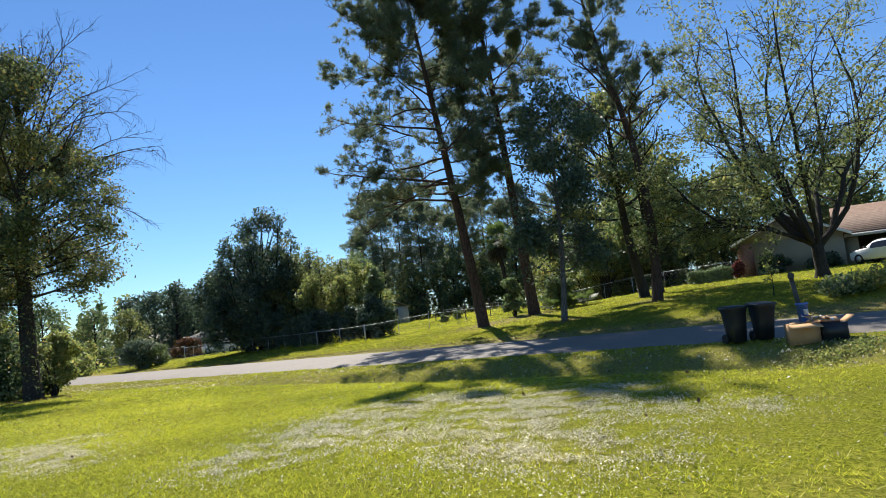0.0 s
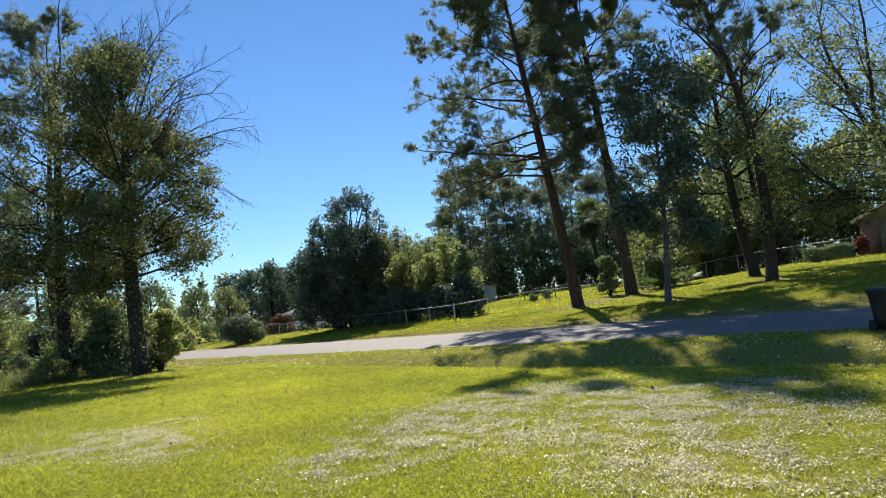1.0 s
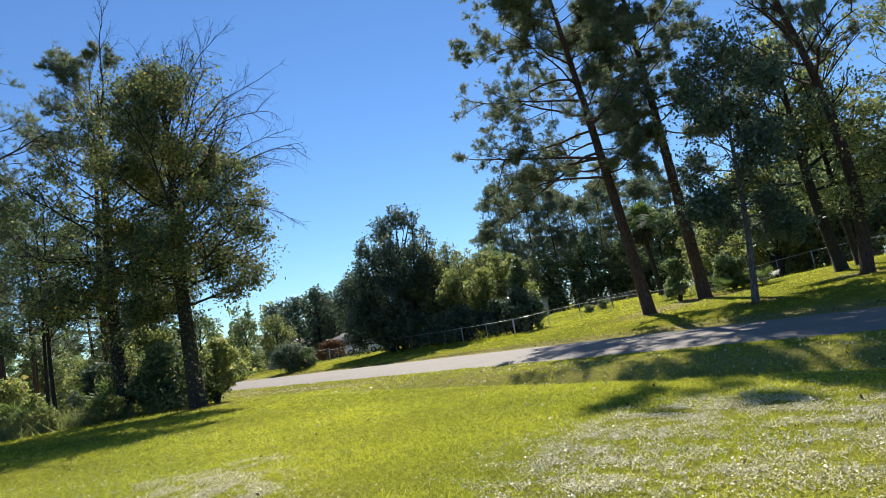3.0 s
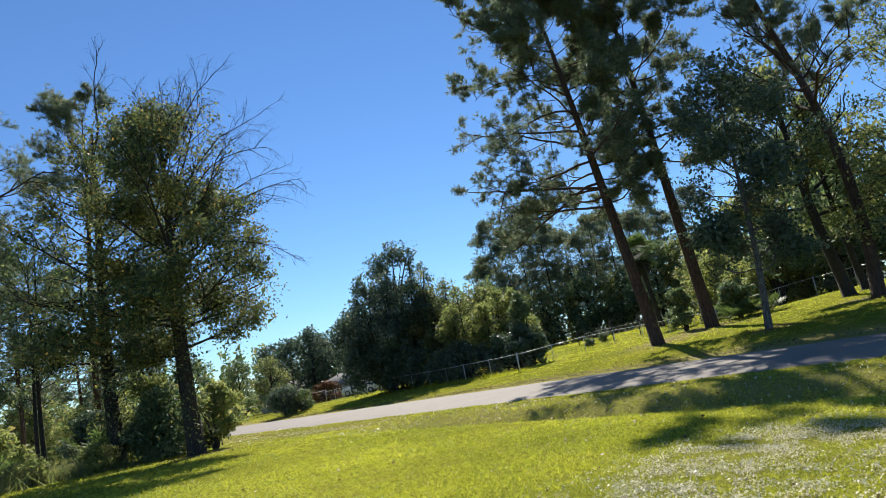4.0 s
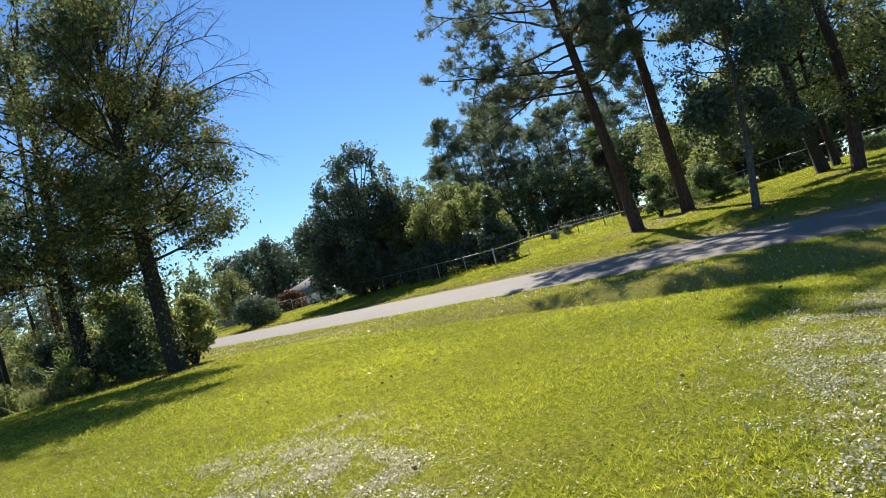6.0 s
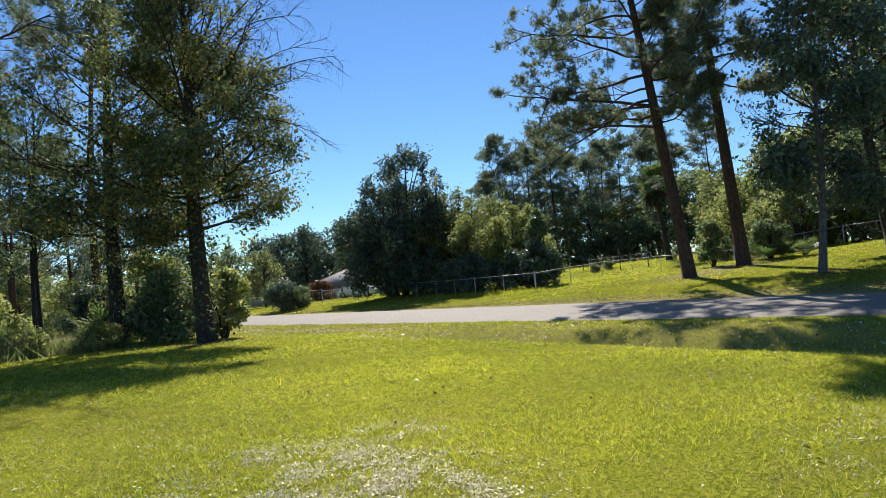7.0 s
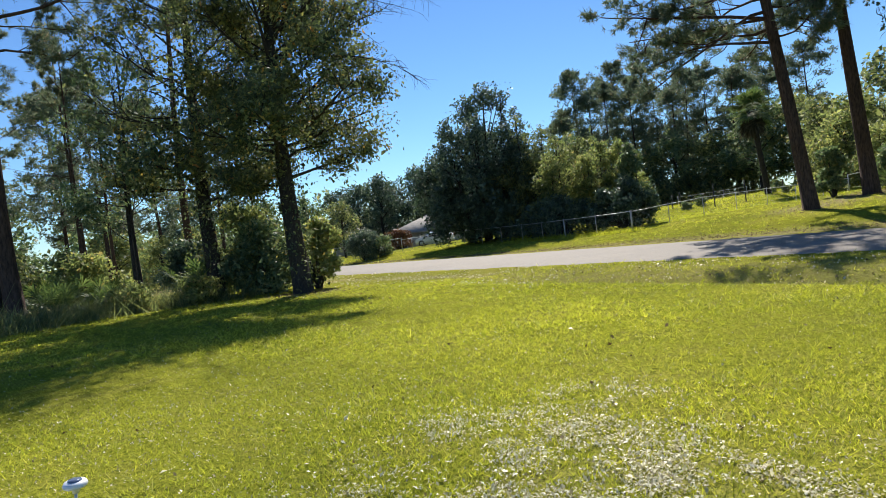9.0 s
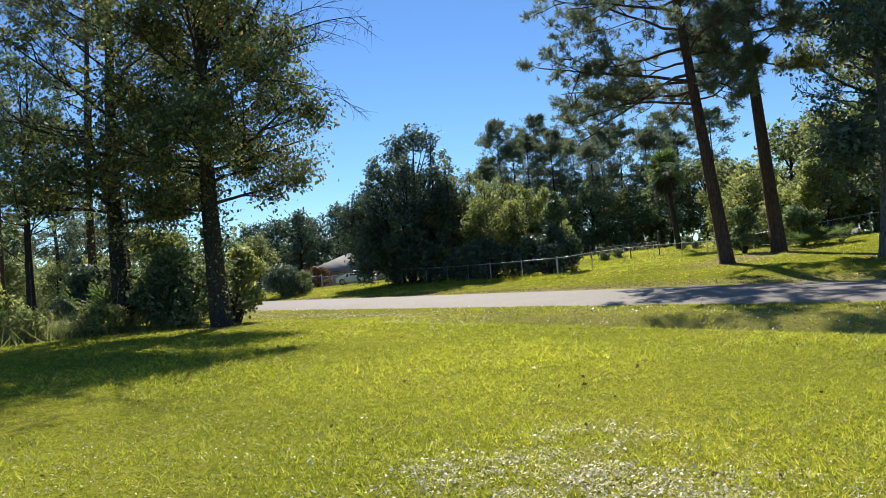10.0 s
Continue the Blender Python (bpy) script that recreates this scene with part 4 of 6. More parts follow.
# broadleaf trees: behind the field and the right house, behind the left houses, and the wood on the left
for x, y, s, k in ((-4.5, 86, 0.7, 2), (1.0, 88, 0.8, 0), (5.0, 86, 0.75, 2), (12.0, 70, 0.75, 2), (11.0, 62, 0.7, 3), (13.0, 66, 0.85, 3), (14.5, 57, 0.75, 3), (16.5, 60, 0.9, 2), (11.5, 56.5, 0.5, 3), (19.0, 56, 0.8, 0), (21.5, 61, 1.0, 0), (25, 58, 1.0, 2),
                   (29, 62, 1.1, 0), (34, 58, 1.0, 2), (39, 62, 1.1, 2), (45, 57, 1.1, 0), (18, 71, 1.1, 2), (24, 73, 1.15, 0), (16.5, 54, 0.6, 3), (9, 82, 0.9, 0), (13, 82, 0.95, 2),
                   (-10.5, 78, 0.8, 0), (-14, 82, 0.9, 2), (-18, 78, 0.8, 0),
                   (-36.2, 73.6, 0.6, 2), (-41.5, 76, 0.6, 0), (-22, 85, 0.75, 1), (-27, 88, 0.85, 1), (-32, 90, 0.9, 1), (-36, 86, 0.85, 1), (-40, 88, 0.8, 1), (-30, 95, 0.9, 1), (-20, 92, 0.95, 1), (-26, 98, 0.85, 0), (-33, 100, 0.85, 1), (-40, 98, 0.8, 0), (-46, 96, 0.85, 1), (-37, 92, 0.8, 1), (-54, 86, 0.9, 0), (-60, 78, 0.9, 1), (-46, 82, 0.6, 2),
                   (-50, 66, 0.7, 3), (-46, 60, 0.6, 3), (-40, 48, 0.5, 3), (-46, 50, 0.6, 3), (-55, 60, 0.8, 2), (-60, 52, 0.9, 0)):
    wood(k, x, y, s, (x * 53 + y * 29) % 360)


def undergrowth(line, depth, height, leaves, size, mat, seed, label):
    """A ragged belt of brush along a line: one mass of leaves."""
    r = np.random.default_rng(seed)
    line = np.array(line, float)
    seg = np.linalg.norm(np.diff(line, axis=0), axis=1)
    lumps_n = int(seg.sum() / 1.1)
    k = r.choice(len(seg), lumps_n, p=seg / seg.sum())
    f = r.random((lumps_n, 1))
    c = line[k] * (1 - f) + line[k + 1] * f + r.normal(size=(lumps_n, 2)) * depth * 0.4
    top = height * r.uniform(0.35, 1.1, lumps_n)
    rad = r.uniform(0.7, 1.5, lumps_n)
    i = r.integers(0, lumps_n, leaves)
    p = r.normal(size=(leaves, 3))
    p = unit(p) * (0.55 + 0.45 * r.random((leaves, 1))) * rad[i][:, None]
    u = r.random(leaves) ** 0.8
    pos = np.c_[c[i] + p[:, :2] * (1.15 - 0.5 * u[:, None]), gz(c[i, 0], c[i, 1]) + np.maximum(0.05, u * top[i] + p[:, 2] * 0.5)]
    tagged(new("undergrowth", leaf_mesh("undergrowth", pos, size, mat, r)), label, "undergrowth", kind="stuff")


undergrowth([(-14, 88), (0, 89), (12, 86), (26, 78)], 3, 8.5, 16000, 0.36, M_OLIVE, 501, "dark brush under the distant pines")
undergrowth([(-16, 84), (0, 84.5), (11, 82), (20, 74)], 2, 3.2, 11000, 0.42, M_OLIVE, 507, "low dark brush at the far edge of the field")
undergrowth([(10, 66), (11, 60), (16, 56), (22, 55.5), (34, 57), (50, 50)], 2.0, 4.2, 28000, 0.28, M_OLIVE, 502, "green brush behind the fence and house")
undergrowth([(-24, 97), (-36, 101), (-50, 92), (-70, 80)], 4, 6.0, 16000, 0.42, M_GREEN, 503, "distant brush behind the houses")
undergrowth([(-33, 60), (-38, 46), (-40, 36), (-39, 24), (-36, 14)], 4, 3.0, 14000, 0.3, M_LIGHT, 504, "mixed brush inside the wood")
undergrowth([(-46, 70), (-52, 50), (-52, 30), (-46, 12)], 5, 4.0, 16000, 0.36, M_GREEN, 505, "deep brush inside the wood")
undergrowth([(-95, -30), (-110, 20), (-110, 70), (-90, 115), (-40, 130), (10, 128), (60, 110), (90, 80)], 8, 12.0, 32000, 0.9, M_GREEN, 506, "far tree line on the horizon")

# ---------------------------------------------------------------- materials of the built things
def brick_material():
    m, nt, b = material("red_brick")
    br = node(nt, "ShaderNodeTexBrick", Scale=5.0, Mortar_Size=0.02)
    br.inputs["Color1"].default_value, br.inputs["Color2"].default_value = (0.22, 0.075, 0.05, 1), (0.3, 0.12, 0.08, 1)
    br.inputs["Mortar"].default_value = (0.36, 0.32, 0.28, 1)
    mp = nt.nodes.new("ShaderNodeMapping")
    mp.inputs["Rotation"].default_value = (radians(90), 0, 0)
    nt.links.new(nt.nodes.new("ShaderNodeTexCoord").outputs["Object"], mp.inputs[0])
    nt.links.new(mp.outputs[0], br.inputs["Vector"])
    nt.links.new(br.outputs["Color"], b.inputs["Base Color"])
    b.inputs["Roughness"].default_value = 0.85
    bump(nt, b, noise_tex(nt, 40), 0.3, 0.01)
    return m


def shingle_material(name, dark, light):
    m, nt, b = material(name)
    rows = node(nt, "ShaderNodeTexWave", Scale=2.4, Distortion=1.2, Detail=3.0)
    rows.bands_direction = "Z"
    nt.links.new(nt.nodes.new("ShaderNodeTexCoord").outputs["Object"], rows.inputs["Vector"])
    col = ramp(nt, noise_tex(nt, 3.5, 5, 0.7), [(0.3, dark), (0.7, light)])
    nt.links.new(mix(nt, ramp(nt, rows.outputs["Fac"], [(0.0, (0.35, 0.35, 0.35)), (0.3, (0, 0, 0))]), col, dark), b.inputs["Base Color"])
    b.inputs["Roughness"].default_value = 0.9
    bump(nt, b, rows.outputs["Fac"], 0.4, 0.03)
    return m


M_BRICK = brick_material()
M_PINKBRICK = simple("pink_brick", (0.3, 0.19, 0.16), (0.42, 0.28, 0.24), 0.85, 6.0, 0.0, 0.3, 0.01, 30.0)
M_ROOF_BROWN = shingle_material("brown_shingles", (0.13, 0.08, 0.055), (0.22, 0.145, 0.105))
M_ROOF_GREY = shingle_material("grey_shingles", (0.2, 0.19, 0.17), (0.32, 0.3, 0.27))
M_TAN = simple("tan_siding", (0.24, 0.215, 0.16), (0.31, 0.275, 0.2), 0.75, 1.2)
M_GREYWALL = simple("grey_stucco", (0.36, 0.36, 0.35), (0.45, 0.45, 0.43), 0.85, 1.0)
M_WHITE = simple("white_trim", (0.68, 0.67, 0.63), (0.8, 0.79, 0.76), 0.5, 3.0)
M_GLASS = simple("dark_glass", (0.012, 0.014, 0.016), (0.03, 0.034, 0.038), 0.06, 0.8, 0.0, 0.0)
M_DOOR = simple("shaded_door", (0.1, 0.09, 0.08), (0.16, 0.15, 0.13), 0.6, 2.0)
M_CARPAINT = simple("white_car_paint", (0.68, 0.69, 0.7), (0.76, 0.77, 0.78), 0.22, 0.6, 0.0, 0.0, spec=0.6)
M_RUBBER = simple("tyre_rubber", (0.012, 0.012, 0.012), (0.03, 0.03, 0.03), 0.8, 9)
M_RIM = simple("alloy_rim", (0.42, 0.43, 0.44), (0.6, 0.61, 0.62), 0.3, 9, 0.9, 0.0)
M_LAMPRED = simple("red_lamp_glass", (0.3, 0.01, 0.01), (0.42, 0.02, 0.02), 0.15, 9, 0.0, 0.0)
M_CLEAR = simple("headlamp_lens", (0.5, 0.52, 0.54), (0.66, 0.68, 0.7), 0.1, 9, 0.0, 0.0)
M_BINPLASTIC = simple("black_cart_plastic", (0.012, 0.014, 0.018), (0.028, 0.031, 0.037), 0.42, 3, 0.0, 0.15, 0.004)
M_CARDBOARD = simple("cardboard", (0.5, 0.28, 0.12), (0.64, 0.39, 0.19), 0.85, 3, 0.0, 0.1, 0.004)
M_BLUE = simple("blue_plastic", (0.02, 0.1, 0.5), (0.04, 0.16, 0.65), 0.4, 5, 0.0, 0.1, 0.004)
M_PAPER = simple("waste_paper", (0.42, 0.4, 0.37), (0.66, 0.64, 0.6), 0.8, 12)
M_CONCRETE = simple("pale_concrete", (0.42, 0.38, 0.33), (0.56, 0.52, 0.46), 0.85, 2.5, 0.0, 0.3, 0.006)
M_SOIL = simple("dark_soil", (0.025, 0.018, 0.012), (0.06, 0.045, 0.03), 0.95, 12, 0.0, 0.6, 0.02)
M_LAMPWHITE = simple("white_lamp_plastic", (0.62, 0.64, 0.68), (0.75, 0.77, 0.8), 0.35, 9, 0.0, 0.0)
M_SOLAR = simple("solar_cell", (0.1, 0.13, 0.2), (0.2, 0.24, 0.34), 0.12, 30, 0.2, 0.0)


# ---------------------------------------------------------------- fences
def fence(corners, label, step=2.6, tall=1.22, tops=None):
    ob = thing("chain_link_fence", (0, 0, 0), 0, label, "fence")
    posts = []
    for (x0, y0), (x1, y1) in zip(corners, corners[1:]):
        n = max(1, round(math.hypot(x1 - x0, y1 - y0) / step))
        posts += [(x0 + (x1 - x0) * k / n, y0 + (y1 - y0) * k / n) for k in range(n)]
    posts.append(corners[-1])
    ends = set(corners)
    tips = []
    for x, y in posts:
        z = g(x, y)
        fat = 0.036 if (x, y) in ends else 0.021
        lean = rng.normal(size=2) * 0.015
        tips.append(np.array([x + lean[0], y + lean[1], z + tall]))
        h = Heap()
        h.tube([[x, y, z - 0.3], [x + lean[0] * 0.5, y + lean[1] * 0.5, z + tall * 0.5], tips[-1] + [0, 0, 0.05]], fat, 8)
        h.tube([tips[-1] + [0, 0, 0.045], tips[-1] + [0, 0, 0.075]], [fat * 1.25, fat * 0.5], 8)
        part("post", h.mesh("post", M_METAL, True), None, ob)
    for a, b in zip(tips, tips[1:]):
        h = Heap()
        mid = (a + b) / 2 - [0, 0, 0.012]
        h.tube([a, mid, b], 0.02, 7)
        part("top_rail", h.mesh("top_rail", M_METAL, True), None, ob)
        w = Heap()
        length = np.linalg.norm((b - a)[:2])
        d, n = (b - a) / length, int(length / 0.11)
        low_a, low_b = np.array([a[0], a[1], g(a[0], a[1]) + 0.05]), np.array([b[0], b[1], g(b[0], b[1]) + 0.05])
        for k in range(-9, n + 1):
            for sign in (0, 1):
                u0, u1 = np.clip(k / n, 0, 1), np.clip((k + 9) / n, 0, 1)
                c0, c1 = (u0 * n - k) / 9, (u1 * n - k) / 9
                if c1 - c0 < 0.05:
                    continue
                s0, s1 = (1 - c0, 1 - c1) if sign else (c0, c1)
                p = (low_a + (low_b - low_a) * u0) * (1 - s0) + (a + (b - a) * u0) * s0
                q = (low_a + (low_b - low_a) * u1) * (1 - s1) + (a + (b - a) * u1) * s1
                w.tube([p, q], 0.0007, 3, cap=False)
        part("wire_mesh", w.mesh("wire_mesh", M_METAL), None, ob)


fence([(-25.5, 62.4), (-19.0, 54.8), (-12.2, 48.2), (-9.2, 45.2), (-5.4, 41.6)], "low galvanised chain-link fence along the road", 2.6, 1.06)
fence([(-5.4, 41.6), (8.6, 54.0)], "low galvanised chain-link fence round a mown field", 2.67, 1.04)
fence([(8.6, 54.0), (14.2, 49.9), (20.3, 46.3)], "galvanised chain-link fence behind a clipped hedge", 2.6, 1.25)
fence([(-0.6, 70.0), (5.4, 70.5)], "low wire garden fence at the back of a mown field", 2.0, 0.8)
fence([(-38.0, 68.0), (-32.0, 66.0), (-25.5, 62.4)], "low galvanised chain-link fence before a house", 2.6, 1.2)


def stake(x, y, h, k):
    hp = Heap()
    lean = rng.normal(size=2) * 0.08
    hp.tube([[0, 0, -0.2], [lean[0], lean[1], h]], [0.05, 0.045], 7)
    ob = new("garden_stake", hp.mesh("garden_stake", M_POST, True))
    ob.location = (x, y, g(x, y))
    tagged(ob, "dark weathered wooden stake in the mown field", "stake", "garden stakes")


for k, (x, y, h) in enumerate(((1.6, 63.0, 1.9), (4.0, 63.2, 1.85), (-0.6, 67.8, 1.3), (-1.4, 66.5, 1.2), (7.4, 66, 1.1))):
    stake(x, y, h, k)


# ---------------------------------------------------------------- houses
def gable(heap, x0, x1, y0, y1, eave, rise, over=0.45, thick=0.16, along_y=True):
    """Two roof slopes over a rectangle, with overhang and thickness."""
    if along_y:
        c, drop = (x0 + x1) / 2, rise / ((x1 - x0) / 2) * over
        for a, b in ((x0 - over, c), (x1 + over, c)):
            v = [(a, y0 - over, eave - drop), (b, y0 - over, eave + rise), (b, y1 + over, eave + rise), (a, y1 + over, eave - drop)]
            v = np.array(v + [(x, y, z + thick) for x, y, z in v])
            heap.add(v, [[0, 1, 2, 3], [7, 6, 5, 4], [0, 4, 5, 1], [1, 5, 6, 2], [2, 6, 7, 3], [3, 7, 4, 0]])
    else:
        c, drop = (y0 + y1) / 2, rise / ((y1 - y0) / 2) * over
        for a, b in ((y0 - over, c), (y1 + over, c)):
            v = [(x0 - over, a, eave - drop), (x1 + over, a, eave - drop), (x1 + over, b, eave + rise), (x0 - over, b, eave + rise)]
            v = np.array(v + [(x, y, z + thick) for x, y, z in v])
            heap.add(v, [[0, 1, 2, 3], [7, 6, 5, 4], [0, 4, 5, 1], [1, 5, 6, 2], [2, 6, 7, 3], [3, 7, 4, 0]])


def window(parent, x, z, w, h, y=0.0):
    hp = Heap()
    for lo, hi in (((x - w / 2 - 0.06, y - 0.05, z - 0.06), (x - w / 2, y + 0.03, z + h + 0.06)), ((x + w / 2, y - 0.05, z - 0.06), (x + w / 2 + 0.06, y + 0.03, z + h + 0.06)),
                   ((x - w / 2, y - 0.05, z - 0.06), (x + w / 2, y + 0.03, z)), ((x - w / 2, y - 0.05, z + h), (x + w / 2, y + 0.03, z + h + 0.06)),
                   ((x - w / 2, y - 0.04, z + h / 2 - 0.02), (x + w / 2, y + 0.02, z + h / 2 + 0.02))):
        hp.box(lo, hi)
    win = part("window", hp.mesh("window", M_WHITE), None, parent, "white-framed window")
    part("pane", Heap().box((x - w / 2, y - 0.02, z), (x + w / 2, y - 0.012, z + h)).mesh("pane", M_GLASS), None, win)


def right_house():
    x, y = 20.9, 46.4
    ob = thing("house", (x, y, g(x, y) - 0.1), -29.4, "low tan and brick house with brown shingle roof and open garage", "house")
    E = 2.45
    h = Heap()
    h.box((1.0, 0, -0.6), (6.5, 0.2, E)).box((0, 0.2, -0.6), (0.2, 9, E)).box((6.3, 0.2, -0.6), (6.5, 2, E)).box((0.2, 8.8, -0.6), (18, 9, E))
    h.add([(0, 0.02, E), (6.5, 0.02, E), (3.25, 0.02, E + 1.55), (0, 0.16, E), (6.5, 0.16, E), (3.25, 0.16, E + 1.55)], [[0, 1, 4, 3], [1, 2, 5, 4], [2, 0, 3, 5]], [[0, 2, 1], [3, 4, 5]])
    part("wall", h.mesh("wall", M_TAN), None, ob)
    h = Heap().box((-0.03, -0.03, -0.6), (1.0, 0.2, E))
    part("brick_panel", h.mesh("brick_panel", M_BRICK), None, ob, "red brick corner panel")
    h = Heap()
    gable(h, 0, 6.5, 0, 9, E, 1.65)
    part("roof", h.mesh("roof", M_ROOF_BROWN), None, ob, "brown shingle gable roof")
    h = Heap()
    for a in (-0.47, 6.97):
        v = [(a, -0.48, E - 0.26), (3.25, -0.48, E + 1.63), (3.25, -0.48, E + 1.83), (a, -0.48, E - 0.06)]
        v = np.array(v + [(p, q + 0.03, s) for p, q, s in v])
        h.add(v, [[0, 1, 2, 3], [7, 6, 5, 4], [0, 4, 5, 1], [1, 5, 6, 2], [2, 6, 7, 3], [3, 7, 4, 0]])
    part("bargeboard", h.mesh("bargeboard", M_WHITE), None, ob, "cream-painted bargeboard")
    h = Heap()
    gable(h, 6.6, 18, 1.6, 9, E + 0.02, 1.9, 0.5, 0.16, False)
    part("roof", h.mesh("roof", M_ROOF_BROWN), None, ob, "brown shingle main roof")
    h = Heap().box((6.6, 1.05, E - 0.36), (18.5, 1.1, E - 0.14))
    part("fascia", h.mesh("fascia", M_WHITE), None, ob)
    h = Heap()
    for a, b in ((6.5, 7.4), (10.2, 10.9), (13.6, 14.2), (17.4, 18.0)):
        h.box((a, 2.0, -0.6), (b, 2.2, E))
    h.box((6.5, 2.0, E - 0.3), (18, 2.2, E)).box((17.8, 2.2, -0.6), (18, 8.8, E))
    part("wall", h.mesh("wall", M_TAN), None, ob, "tan wall with garage openings")
    part("garage_wall", Heap().box((6.5, 5.6, -0.6), (17.8, 5.8, E)).mesh("garage_wall", M_DOOR), None, ob)
    part("ceiling", Heap().box((6.5, 2.2, E - 0.06), (17.8, 5.6, E - 0.02)).mesh("ceiling", M_WHITE), None, ob)
    part("floor_slab", Heap().box((6.5, 2.0, -0.6), (17.8, 5.6, 0.06)).mesh("floor_slab", M_CONCRETE), None, ob)
    return ob


right_house()


def left_house():
    x, y = -32.0, 78.0
    ob = thing("house", (x, y, -1.5), -8, "grey single-storey house with pale roof behind a fence", "house")
    E = 2.55
    h = Heap().box((0, 0, -0.8), (7, 0.2, E)).box((0, 0.2, -0.8), (0.2, 8, E)).box((6.8, 0.2, -0.8), (7, 8, E)).box((0.2, 7.8, -0.8), (6.8, 8, E))
    part("wall", h.mesh("wall", M_GREYWALL), None, ob)
    o = 0.5
    v = np.array([(-o, -o, E), (7 + o, -o, E), (7 + o, 8 + o, E), (-o, 8 + o, E), (3.0, 4, E + 1.9), (4.0, 4, E + 1.9)], float)
    v = np.concatenate([v, v - [0, 0, 0.18]])
    part("roof", mesh_np("roof", v, [np.array([[0, 1, 5, 4], [2, 3, 4, 5], [0, 6, 7, 1], [1, 7, 8, 2], [2, 8, 9, 3], [3, 9, 6, 0], [6, 9, 8, 7]]), np.array([[1, 2, 5], [3, 0, 4]])], M_ROOF_GREY), None, ob, "pale grey hipped shingle roof")
    h = Heap()
    for k in range(4):
        h.box((3.6, -0.05 - 0.01 * (k % 2), 0.05 + k * 0.53), (6.1, 0.0, 0.56 + k * 0.53))
    part("garage_door", h.mesh("garage_door", M_WHITE), None, ob, "white panelled garage door")
    part("brick_panel", Heap().box((-0.02, -0.04, -0.8), (2.6, -0.004, E)).mesh("brick_panel", M_PINKBRICK), None, ob, "pinkish brick facing")
    window(ob, 1.3, 0.8, 1.2, 1.2, -0.05)
    x, y = -45.0, 88.0
    ob = thing("house", (x, y, g(x, y) - 0.3), 6, "distant low house with grey roof among trees", "house")
    h = Heap().box((0, 0, -0.8), (9, 7, 2.4))
    part("wall", h.mesh("wall", M_GREYWALL), None, ob)
    h = Heap()
    gable(h, 0, 9, 0, 7, 2.4, 1.5, 0.5, 0.16, False)
    part("roof", h.mesh("roof", M_ROOF_GREY), None, ob)
    window(ob, 4.5, 0.6, 1.6, 1.2)


left_house()


def shed(x, y):
    ob = thing("shed", (x, y, g(x, y) + 0.02), 12, "small pale garden shed with a dark opening at the field's end", "shed")
    h = Heap().box((0, 0, -0.2), (1.2, 0.1, 2.1)).box((2.4, 0, -0.2), (3.6, 0.1, 2.1)).box((1.2, 0, 1.8), (2.4, 0.1, 2.1)).box((0, 0.1, -0.2), (0.1, 2.6, 2.1)).box((3.5, 0.1, -0.2), (3.6, 2.6, 2.1)).box((0.1, 2.5, -0.2), (3.5, 2.6, 2.1))
    part("wall", h.mesh("wall", M_GREYWALL), None, ob)
    h = Heap()
    gable(h, 0, 3.6, 0, 2.6, 2.1, 0.8, 0.25, 0.06)
    part("roof", h.mesh("roof", M_ROOF_GREY), None, ob)


shed(-8.0, 72.0)


